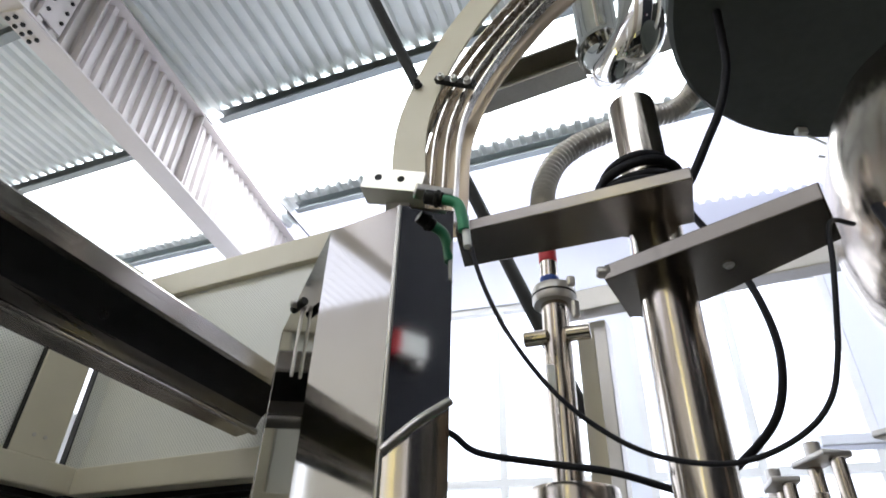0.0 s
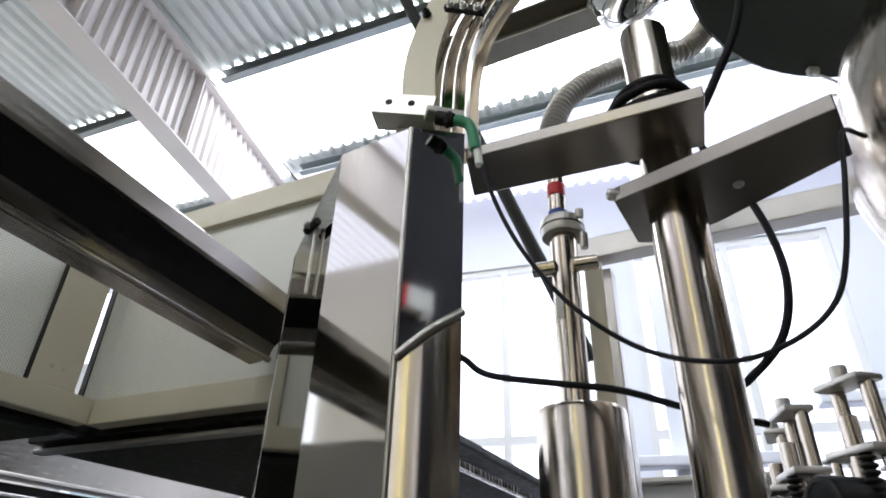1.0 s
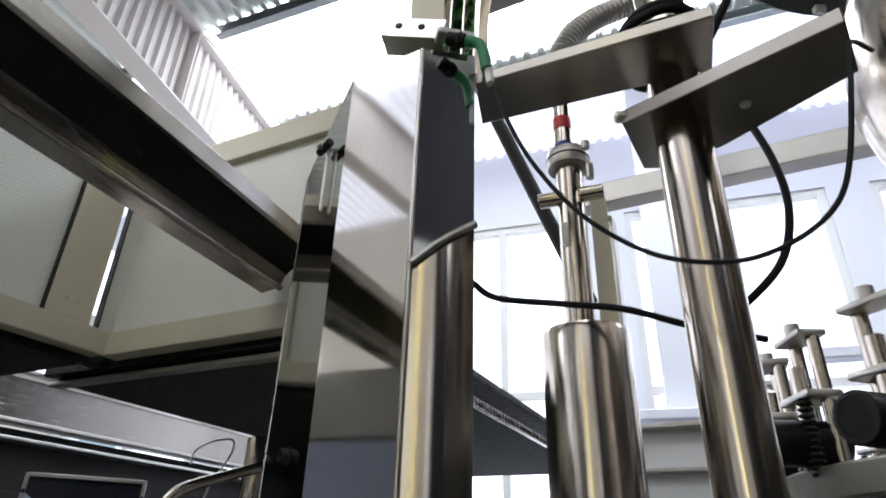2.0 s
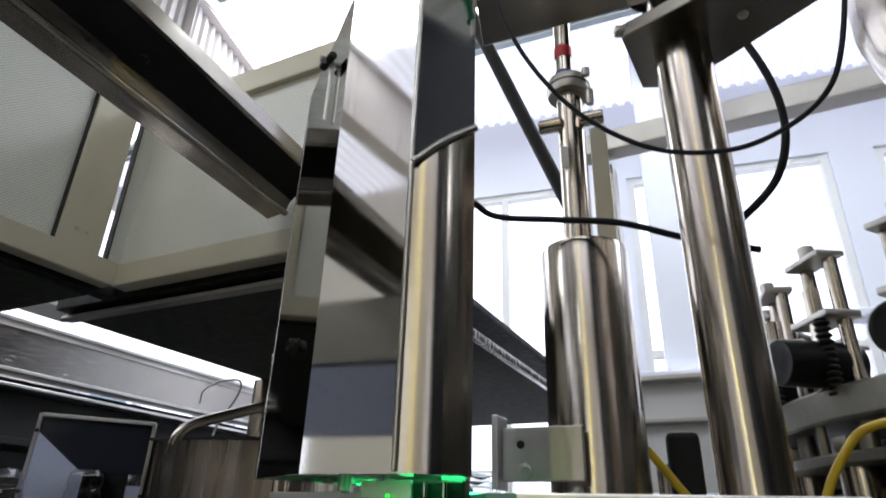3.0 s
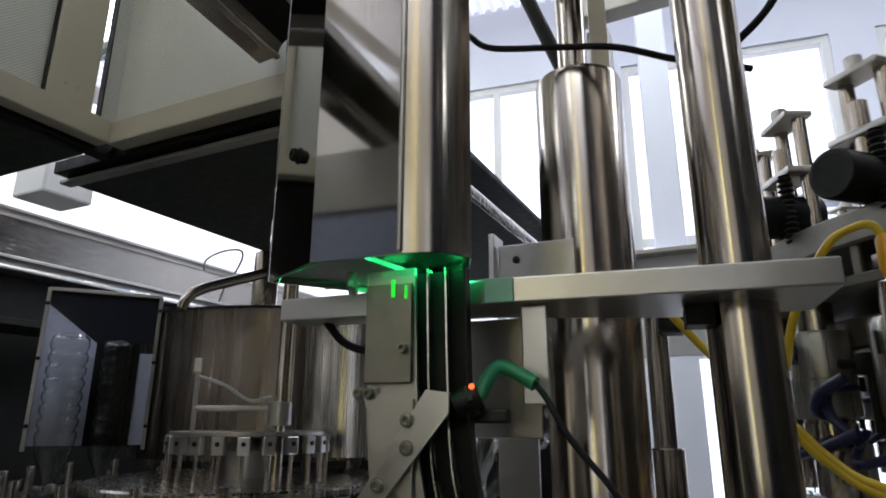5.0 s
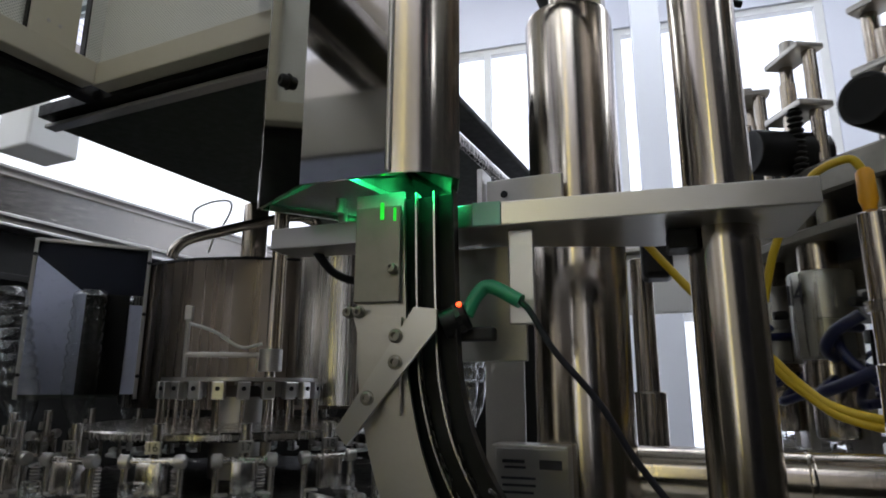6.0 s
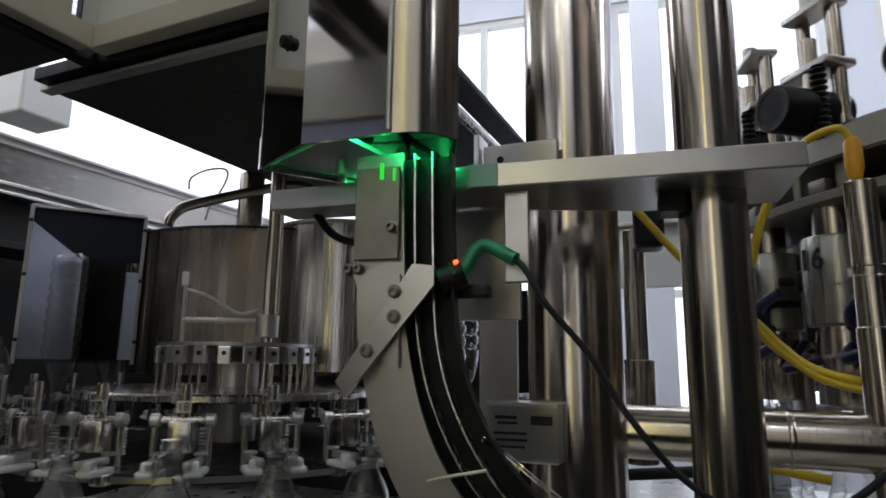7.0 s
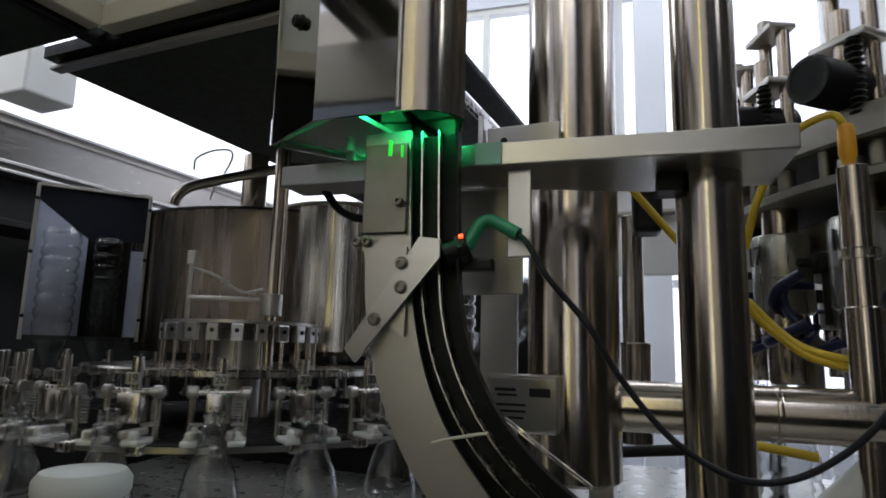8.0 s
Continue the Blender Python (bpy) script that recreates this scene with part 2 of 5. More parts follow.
def ribbon(path, half, thick, face):
    """A flat strip along a path; face is the direction that its broad side looks."""
    face = Vector(face).normalized()
    c = bmesh.new()
    rings = []
    for i, q in enumerate(path):
        d = (path[min(i + 1, len(path) - 1)] - path[max(i - 1, 0)]).normalized()
        w = d.cross(face).normalized()
        rings.append([c.verts.new(q + w * a * half + face * b * thick / 2) for a, b in ((-1, -1), (1, -1), (1, 1), (-1, 1))])
    for a, b in zip(rings, rings[1:]):
        for k in range(4):
            c.faces.new((a[k], a[(k + 1) % 4], b[(k + 1) % 4], b[k]))
    c.faces.new(rings[0][::-1])
    c.faces.new(rings[-1])
    return c


def bolt_mesh(r=0.005, h=0.004):
    return lathe([(r * 1.25, 0), (r * 1.25, 0.0008), (r, 0.0009), (r, h * 0.8), (r * 0.8, h), (r * 0.5, h), (r * 0.45, h * 0.5)], 12)


def bolt(parent, place, normal, r=0.005, h=0.004, mat=None, name="bolt"):
    m = Matrix.Translation(place) @ Vector(normal).to_track_quat("Z", "Y").to_matrix().to_4x4()
    return part(name, bolt_mesh(r, h), mat or DULL, parent, smooth=True, at=m)


# ---- the hall: floor, walls, roof ----
DECKZ, KD = 5.4, 1.646
HALL = (-6.0, 5.5, -4.5, 5.2)


def hall():
    x0, x1, y0, y1 = HALL
    tagged(part("floor", box((x0 + x1) / 2, (y0 + y1) / 2, -0.05, x1 - x0, y1 - y0, 0.1, 0), FLOORM), "grey resin floor of the bottling hall", "floor", kind="structure")
    for name, b in (("wall_west", box(x0 - 0.1, (y0 + y1) / 2, 2.7, 0.2, y1 - y0, 5.6, 0)), ("wall_east", box(x1 + 0.1, (y0 + y1) / 2, 2.7, 0.2, y1 - y0, 5.6, 0))):
        # east wall is out of view, near black to darken what the steel reflects
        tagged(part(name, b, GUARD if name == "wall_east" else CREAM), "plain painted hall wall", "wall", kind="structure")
    count = 0
    # south windows and backdrop are unseen, added to light fronts and streak columns
    for name, y, s, paint, n in (("wall_north", y1, 1, WALLPAINT, 6), ("wall_south", y0, -1, CREAM, 4)):
        wall = thing(name, "pale hall wall with a long row of windows", "wall", kind="structure")
        for cz, sz in ((0.5, 1.0), (5.05, 0.9)) if s > 0 else ((0.5, 1.0), (4.75, 1.5)):
            part("wall_band", box((x0 + x1) / 2, y + s * 0.1, cz, x1 - x0 + 0.4, 0.2, sz, 0), paint, wall)
        pier = 0.32 if s > 0 else 2.35
        top = 4.6 if s > 0 else 4.0
        mid, tall = (1.0 + top) / 2, top - 1.0
        span = (x1 - x0) / n
        for k in range(n + 1):
            part("pier", box(x0 + k * span, y + s * 0.1, mid, pier, 0.2, tall, 0), paint, wall)
        for k in range(n):
            cx, w = x0 + (k + 0.5) * span, span - pier
            count += 1
            win = thing("window_%d" % count, "tall white-framed hall window full of daylight", "window", kind="structure")
            for dx in (-w / 2 + 0.03, 0, w / 2 - 0.03):
                part("window_frame", box(cx + dx, y + s * 0.06, mid, 0.06, 0.08, tall, 0), WHITE, win)
            for z in (1.03, 2.1, 3.0, top - 0.03):
                part("window_frame", box(cx, y + s * 0.062, z, w, 0.076, 0.06, 0), WHITE, win)
            for dx in (-w / 4, w / 4):
                for z, h in ((1.56, 1.04), (2.55, 0.86), ((2.97 + top) / 2, top - 3.08)):
                    p = part("pane", box(cx + dx, y + s * 0.07, z, w / 2 - 0.06, 0.006, h, 0), GLASS, win)
                    p.visible_shadow = False
        tagged(part("backdrop", box((x0 + x1) / 2, y + s * 0.9, 2.7, x1 - x0, 0.05, 4.8, 0), DAYLIGHT), "bright white daylight outside the windows", "backdrop", kind="structure")


def deck_strip(bm, x0, x1, y0, y1, z, pitch=0.115, depth=0.042):
    """Trapezoidal sheet with ribs along y."""
    n = int((x1 - x0) / pitch)
    prof = []
    for k in range(n):
        a = x0 + k * pitch
        prof += [(a, 0), (a + pitch * 0.38, 0), (a + pitch * 0.5, depth), (a + pitch * 0.88, depth)]
    prof.append((x0 + n * pitch, 0))
    lo = [bm.verts.new((x, y0 - 0.08 * (x + 0.1), z + h)) for x, h in prof]
    hi = [bm.verts.new((x, y1 - 0.08 * (x + 0.1), z + h)) for x, h in prof]
    lo2 = [bm.verts.new((x, y0 - 0.08 * (x + 0.1), z + h + 0.002)) for x, h in prof]
    hi2 = [bm.verts.new((x, y1 - 0.08 * (x + 0.1), z + h + 0.002)) for x, h in prof]
    for k in range(len(prof) - 1):
        bm.faces.new((lo[k], lo[k + 1], hi[k + 1], hi[k]))
        bm.faces.new((lo2[k], hi2[k], hi2[k + 1], lo2[k + 1]))
        bm.faces.new((lo[k], lo2[k], lo2[k + 1], lo[k + 1]))


def roof():
    x0, x1, y0, y1 = HALL
    webx = -3.07
    metal, light, dim = bmesh.new(), bmesh.new(), bmesh.new()
    # southern glowing bands and the far strip are unseen, added as fill light
    right = [(y0 - 0.5, -2.6, 2), (-2.6, -2.0, 0), (-2.0, 2.71, 1), (2.71, 3.83, 0), (3.83, 4.05, 1), (4.05, y1 + 0.6, 2)]
    left = [(y0 - 0.5, -2.4, 2), (-2.4, -1.4, 0), (-1.4, 2.79, 1), (2.79, 4.05, 0), (4.05, 4.27, 1), (4.27, y1 + 0.4, 2)]
    far = [(y0 - 0.5, -1.5, 1), (-1.5, 2.71, 0)] + right[3:]
    for xa, xb, rows in ((webx, 2.3, right), (2.3, 3.2, far), (3.2, x1 + 0.1, right), (x0 - 0.1, webx, left)):
        for ya, yb, solid in rows:
            deck_strip((light, metal, dim)[solid], xa, xb, ya, yb, DECKZ + (0.004, 0, 0.004)[solid])
    tagged(part("ceiling", metal, DECK), "galvanised trapezoidal steel roof deck", "ceiling", kind="structure")
    tagged(part("skylight_sheet", light, SKYPANEL), "glowing translucent corrugated roof sheets", "skylight", kind="structure")
    tagged(part("skylight_sheet", dim, DIMPANEL), "dimly glowing lavender-white corrugated roof sheets", "skylight", kind="structure")
    box_top = box((x0 + x1) / 2, (y0 + y1) / 2, DECKZ + 0.35, x1 - x0 + 0.6, y1 - y0 + 1.6, 0.1, 0)
    tagged(part("roof", box_top, GUARD), "closed roof above the deck", "roof", kind="structure")
    for xa, xb, ys in ((webx + 0.14, x1, (0.2, 1.45, 2.73, 3.96)), (x0, webx - 0.14, (0.3, 1.55, 2.81, 4.17))):
        for y in ys:
            a, b = (xa, y - 0.08 * (xa + 0.1), DECKZ - 0.085), (xb, y - 0.08 * (xb + 0.1), DECKZ - 0.085)
            prof = [(-0.035, 0), (0.03, 0), (0.03, 0.006), (-0.029, 0.006), (-0.029, 0.078), (0.035, 0.078), (0.035, 0.084), (-0.035, 0.084)]
            tagged(part("roof_purlin", sweep(prof, a, b), PURLIN), "galvanised folded steel roof purlin", "purlin", "roof purlins", kind="structure")
    # main girder with a corrugated web, slightly askew to the purlins
    girder = thing("roof_beam", "white-painted roof girder with corrugated web", "beam", kind="structure", at=pose(-2.97, 1.9, 0, 0, 0, 5.7))
    zb, ya, yb = 4.59, -6.4, 3.4
    part("bottom_flange", box(0, (ya + yb) / 2, zb, 0.17, yb - ya, 0.016, 0.003), BEAMPAINT, girder)
    part("top_flange", box(0, (ya + yb) / 2, DECKZ - 0.105, 0.15, yb - ya, 0.014, 0.003), BEAMPAINT, girder)
    web = bmesh.new()
    lo, hi = [], []
    y, k = ya, 0
    while y < yb:
        off = (0.014, 0.014, -0.014, -0.014)[k % 4]
        lo.append(web.verts.new((off, y, zb + 0.008)))
        hi.append(web.verts.new((off, y, DECKZ - 0.112)))
        y += (0.034, 0.012)[k % 2]
        k += 1
    for i in range(len(lo) - 1):
        web.faces.new((lo[i], lo[i + 1], hi[i + 1], hi[i]))
    part("corrugated_web", web, BEAMPAINT, girder)
    for yy in (-0.15, 0.95):
        part("stiffener", box(0.045, yy, (zb + DECKZ) / 2 - 0.045, 0.06, 0.012, DECKZ - zb - 0.14, 0.002), BEAMPAINT, girder)
    splice = part("splice_plate", box(0.0, -0.42, zb - 0.013, 0.15, 0.22, 0.010, 0.002), BEAMPAINT, girder)
    for i in range(4):
        for j in range(2):
            part("splice_bolt", lathe([(0.013, 0), (0.013, 0.010), (0.007, 0.014)], 8, pose(-0.045 + 0.05 * j, -0.50 + 0.05 * i, zb - 0.019, 180)), INK, splice)
    wsp = part("web_splice", box(0.022, -0.35, 4.95, 0.010, 0.16, 0.5, 0.002), BEAMPAINT, girder)
    for i in range(5):
        for s in (-1, 1):
            part("splice_bolt", lathe([(0.012, 0), (0.012, 0.010), (0.006, 0.014)], 8, pose(0.028, -0.35 + s * 0.05, 4.77 + 0.09 * i, 0, 90, 0)), INK, wsp)
    # slim brace and dark rail under the roof
    tagged(part("roof_brace", rod((-0.86, 1.10, 3.95), (-0.20, 1.45, 2.25), 0.016), GUARD, smooth=True), "slim dark steel brace rod under the roof", "brace", kind="structure")
    channel = [(-0.035, -0.052), (0.035, -0.052), (0.035, -0.044), (-0.026, -0.044), (-0.026, 0.044), (0.035, 0.044), (0.035, 0.052), (-0.035, 0.052)]
    tagged(part("overhead_channel", sweep(channel, (-0.62, 1.43, 3.205), (0.6, 1.35, 3.345)), SHADED_STAINED), "olive-stained steel channel crossing overhead", "beam", kind="structure")


hall()
roof()
# unseen glowing strips, added to streak the steel tubes with yellow
tagged(part("highlight_strip", box(-5.7, -0.6, 1.75, 0.03, 0.40, 3.5, 0.002), WARM), "unseen glowing yellow strip added for side highlights", "doorway", kind="structure")
tagged(part("highlight_strip", box(-0.57, -1.55, 2.6, 0.065, 0.03, 5.1, 0.002, -14), WARM), "unseen tall glowing yellow strip added for column highlights", "doorway", kind="structure")

# ---- the machine's hood: slabs, opening walls, rails ----
CORNER = Vector((-0.838, 0.860, 0))


def loc(u, v, z=0.0):
    p = CORNER + U * u + V * v
    return Vector((p.x, p.y, z))


def quad_prism(u0, u1, v0, v1, z0, z1, bevel=0.0015):
    c = loc((u0 + u1) / 2, (v0 + v1) / 2, (z0 + z1) / 2)
    return box(c.x, c.y, c.z, v1 - v0, u1 - u0, z1 - z0, bevel, TURN8)


def hood():
    slab = thing("hood_slab", "dark green-grey underside panel of the machine hood", "hood")
    part("panel", quad_prism(0.045, 1.25, -0.165, 0.40, 1.985, 1.999, 0.003), DARKPANEL, slab)
    part("front_lip", quad_prism(0.035, 0.055, -0.165, 0.40, 1.978, 1.985, 0.002), DULL, slab)
    part("side_channel", quad_prism(0.12, 1.25, 0.424, 0.468, 1.985, 1.999, 0.004), GUARD, slab)
    part("edge_trim", quad_prism(0.12, 1.25, 0.404, 0.416, 1.978, 1.996, 0.002), STEEL, slab)
    other = thing("hood_slab", "dark green-grey underside panel beside the hood opening", "hood")
    part("panel", quad_prism(-0.9, -0.012, -1.2, -0.035, 1.985, 2.02, 0.004), DARKPANEL, other)
    wall = thing("opening_wall", "perforated sheet wall with cream rails round the hood opening", "machine wall")
    part("bottom_rail", quad_prism(-0.006, 0.020, 0.0, 0.44, 1.997, 2.032, 0.002), FRAME, wall)
    part("top_rail", quad_prism(-0.006, 0.020, 0.0, 0.44, 2.284, 2.326, 0.002), FRAME, wall)
    part("perforated_sheet", quad_prism(0.004, 0.008, -0.012, 0.44, 2.030, 2.286, 0), PANEL, wall)
    part("end_post", quad_prism(-0.004, 0.022, 0.405, 0.445, 2.032, 2.284, 0.002), FRAME, wall)
    side = thing("opening_wall", "perforated sheet wall with a riveted cream post", "machine wall")
    part("bottom_rail", quad_prism(-0.9, -0.006, -0.020, 0.006, 1.997, 2.032, 0.002), FRAME, side)
    part("top_rail", quad_prism(-0.9, -0.006, -0.020, 0.006, 2.300, 2.342, 0.002), FRAME, side)
    part("perforated_sheet", quad_prism(-0.9, -0.10, -0.012, -0.008, 2.030, 2.302, 0), PANEL, side)
    post = part("post", quad_prism(-0.102, -0.036, -0.018, 0.002, 2.032, 2.300, 0.002), FRAME, side)
    part("dark_joint", quad_prism(-0.1040, -0.1022, -0.0075, 0.0005, 2.032, 2.300, 0), GUARD, side)
    for du in (-0.078, -0.062):
        bolt(post, loc(du, 0.002, 2.058), V, 0.0022, 0.0010, DULL, "rivet")
    part("dark_joint", quad_prism(-0.0233, -0.0215, -0.010, 0.001, 2.032, 2.290, 0), GUARD, side)
    part("perforated_sheet", quad_prism(-0.0213, 0.0038, -0.012, -0.004, 2.030, 2.302, 0), PANEL, side)
    part("post", quad_prism(-0.55, -0.49, -0.018, 0.002, 2.032, 2.300, 0.002), FRAME, side)


hood()
# black strips stand in for shade in the gap round the opening
seal = thing("gap_strip", "black strip for the shaded gap between hood slab and opening wall", "seal")
part("strip", quad_prism(0.0205, 0.046, -0.16, 0.44, 1.990, 2.010, 0.001), BLACK, seal)
part("strip", quad_prism(-0.9, 0.0200, -0.046, -0.0205, 1.990, 2.010, 0.001), BLACK, seal)


def cross_beam():
    """The folded steel channel that passes behind the chute housing; its face leans in towards the bottom."""
    t = thing("cross_beam", "polished folded steel channel beam with a bright lower lip", "beam")
    run = Vector((math.sin(radians(2.7)), math.cos(radians(2.7)), 0))
    side = Vector((run.y, -run.x, 0))
    a, b = Vector((-0.487, 0.65, 0)) - run * 0.72, Vector((-0.487, 0.65, 0)) + run * 0.145
    part("top_lip", sweep([(-0.003, 2.0815), (0.0, 2.0845), (0.0, 2.103), (-0.003, 2.106), (-0.06, 2.106), (-0.06, 2.0815)], a, b), STEEL_LONG, t)
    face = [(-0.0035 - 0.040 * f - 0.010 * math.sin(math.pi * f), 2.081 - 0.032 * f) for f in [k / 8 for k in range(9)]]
    # shadow under the top lip, made as a black strip
    part("shadow_gap", sweep(face[:6] + [(-0.07, face[5][1]), (-0.07, 2.081)], a, b), BLACK, t, "black strip imitating the shadow inside the channel", smooth=True)
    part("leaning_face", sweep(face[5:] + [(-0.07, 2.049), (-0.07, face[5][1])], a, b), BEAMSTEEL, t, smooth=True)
    roll = [(-0.0445 + 0.0045 * math.cos(q * math.pi / 8), 2.0445 + 0.004 * math.sin(q * math.pi / 8)) for q in range(-8, 8)]
    part("rolled_edge", sweep(roll + [(-0.07, 2.0485), (-0.07, 2.0405)], a, b), STEEL_LONG, t, smooth=True)
    bolt(t, Vector((-0.487, 0.65, 2.068)) - run * 0.11 - side * 0.026, side, 0.004, 0.003, GUARD)


cross_beam()

# ---- chute housing (polished box) and the cap chute ----
F, R, L, LL = (-0.279, 0.604), (-0.235, 0.630), (-0.351, 0.609), (-0.418, 0.657)


def chute_housing():
    t = thing("chute_housing", "polished steel box housing round the cap chute", "machine housing")
    z0, z1 = 1.724, 2.182
    wall = 0.003

    def sheet(a, b, za0, za1, zb1, name, mat=MIRROR, zb0=None):
        zb0 = za0 if zb0 is None else zb0
        a, b = Vector((*a, 0)), Vector((*b, 0))
        n = Vector(((b - a).y, -(b - a).x, 0)).normalized() * wall
        c = bmesh.new()
        o = [c.verts.new((*(a.xy), za0)), c.verts.new((*(b.xy), zb0)), c.verts.new((*(b.xy), zb1)), c.verts.new((*(a.xy), za1))]
        i = [c.verts.new((*((a - n).xy), za0)), c.verts.new((*((b - n).xy), zb0)), c.verts.new((*((b - n).xy), zb1)), c.verts.new((*((a - n).xy), za1))]
        c.faces.new(o)
        c.faces.new(i[::-1])
        for k in range(4):
            c.faces.new((o[k], i[k], i[(k + 1) % 4], o[(k + 1) % 4]))
        return part(name, c, mat, t)

    sheet(L, F, z0, z1 - 0.012, z1, "front_sheet")
    # side: polished sheet above a slanting fold; bowed cover below imitates a column's reflection
    zf, zr = 1.950, 1.993
    sheet(F, R, zf, z1, z1 + 0.004, "side_sheet", MIRROR, zr)
    bow = bmesh.new()
    fa, ra = Vector((*F, 0)), Vector((*R, 0))
    outw = Vector(((ra - fa).y, -(ra - fa).x, 0)).normalized()
    low, high, low_in, high_in = [], [], [], []
    for k in range(17):
        f = k / 16
        q = fa.lerp(ra, f) + outw * (0.0085 * math.sin(math.pi * f) + 0.0004)
        ztop = zf + (zr - zf) * f
        for row, p, z in ((low, q, z0), (high, q, ztop), (low_in, q - outw * 0.0025, z0), (high_in, q - outw * 0.0025, ztop)):
            row.append(bow.verts.new((p.x, p.y, z)))
    for k in range(16):
        bow.faces.new((low[k], low[k + 1], high[k + 1], high[k]))
        bow.faces.new((low_in[k], high_in[k], high_in[k + 1], low_in[k + 1]))
        bow.faces.new((high[k], high[k + 1], high_in[k + 1], high_in[k]))
        bow.faces.new((low[k], low_in[k], low_in[k + 1], low[k + 1]))
    part("reflection_cover", bow, STEEL_ROUND, t, "bowed brushed cover imitating a reflected column, below a slanting fold", smooth=True)
    part("fold_lip", tube([fa + outw * 0.003 + Vector((0, 0, zf + 0.006)), fa.lerp(ra, 0.5) + outw * 0.005 + Vector((0, 0, (zf + zr) / 2 + 0.008)), ra + outw * 0.003 + Vector((0, 0, zr + 0.006))], 0.0036, 10), DULL, t, smooth=True)
    sheet(LL, L, z0, z1 - 0.09, z1 - 0.012, "wing_sheet")
    back = (-0.345, 0.735)
    sheet(R, (-0.258, 0.700), z0, z1, z1, "back_sheet")
    sheet((-0.258, 0.700), back, z0, z1, z1, "back_sheet")
    sheet(back, LL, z0, z1, z1 - 0.09, "back_sheet")
    part("corner_seam", rod((F[0], F[1] - 0.001, z0 + 0.001), (F[0], F[1] - 0.001, z1 - 0.001), 0.0022, 12), DULL, t, smooth=True)
    # latch with a slim rod on the wing
    w = (Vector((*L, 0)) - Vector((*LL, 0))).normalized()
    out = Vector((w.y, -w.x, 0))
    q = Vector((*LL, 0)) + w * 0.055
    latch = part("latch", rod(q + out * 0.008 + Vector((0, 0, 2.098)) - w * 0.012, q + out * 0.008 + Vector((0, 0, 2.098)) + w * 0.012, 0.004, 16), GUARD, t, smooth=True)
    part("pin", rod(q + out * 0.001 + Vector((0, 0, 2.098)), q + out * 0.016 + Vector((0, 0, 2.098)), 0.0035, 12), DULL, latch, smooth=True)
    part("latch_rod", rod(q + out * 0.004 + Vector((0, 0, 2.03)), q + out * 0.004 + Vector((0, 0, 2.10)), 0.0016, 10), DULL, t, smooth=True)
    bolt(t, q - w * 0.006 + Vector((0, 0, 1.820)), out, 0.0055, 0.007, GUARD)
    # funnel edge and rods under the wing
    part("bottom_flange", prism([(L[0] + 0.008, L[1] + 0.014), (-0.318, 0.622), (-0.300, 0.695), (-0.343, 0.726), (LL[0] + 0.012, LL[1] + 0.004)], 1.729, 1.733), DULL, t)
    for x, y in ((-0.345, 0.665), (-0.355, 0.69), (-0.318, 0.69)):
        part("rod", rod((x, y, 1.716), (x, y, 1.735), 0.004, 12), DULL, t, smooth=True)
    # unseen plate added to stop green light leaking out of the top
    part("light_baffle", prism([(-0.285, 0.615), (-0.255, 0.672), (-0.345, 0.730), (-0.405, 0.655), (-0.348, 0.616)], 1.806, 1.810), DULL, t)
    part("green_lamp", box(-0.287, 0.646, 1.754, 0.034, 0.016, 0.010, 0.002), GREENLED, t, "glowing green lamp inside")
    # two glowing bars imitate the lamp's reflection in the wear plate
    part("reflection_strip", box(-0.2965, 0.6368, 1.707, 0.0030, 0.0014, 0.013, 0.0006), GREENSPOT, t)
    part("reflection_strip", box(-0.2865, 0.6368, 1.704, 0.0020, 0.0014, 0.010, 0.0006), GREENSPOT, t)


chute_housing()
CH_UP_PLATE = [(-0.292, 0.650, 2.186), (-0.292, 0.650, 2.241), (-0.293, 0.650, 2.322), (-0.277, 0.650, 2.391), (-0.247, 0.650, 2.462), (-0.205, 0.650, 2.530), (-0.15, 0.65, 2.595), (-0.105, 0.65, 2.68), (-0.085, 0.65, 2.80), (-0.080, 0.65, 3.05), (-0.080, 0.65, 3.45)]
CH_UP_BACK = [(-0.264, 0.653, 2.192), (-0.262, 0.653, 2.234), (-0.258, 0.653, 2.313), (-0.240, 0.653, 2.376), (-0.205, 0.653, 2.439), (-0.155, 0.653, 2.506), (-0.100, 0.653, 2.565), (-0.065, 0.653, 2.65), (-0.048, 0.653, 2.78), (-0.043, 0.653, 3.05), (-0.043, 0.653, 3.45)]
CH_LOW_PLATE = [(-0.301, 0.645, 1.7225), (-0.298, 0.645, 1.637), (-0.294, 0.645, 1.575), (-0.276, 0.645, 1.509), (-0.243, 0.645, 1.455), (-0.19, 0.645, 1.40), (-0.11, 0.645, 1.36)]
CH_LOW_BACK = [(-0.266, 0.648, 1.7225), (-0.264, 0.648, 1.636), (-0.260, 0.648, 1.576), (-0.245, 0.648, 1.526), (-0.216, 0.648, 1.479), (-0.168, 0.648, 1.435), (-0.10, 0.648, 1.40)]


def offset_path(points, d):
    """The path moved sideways in its own upright plane."""
    path = smooth_path(points, 8)
    out = []
    for i, q in enumerate(path):
        t = (path[min(i + 1, len(path) - 1)] - path[max(i - 1, 0)]).normalized()
        out.append(q + Vector((-t.z, 0, t.x)) * d)
    return out


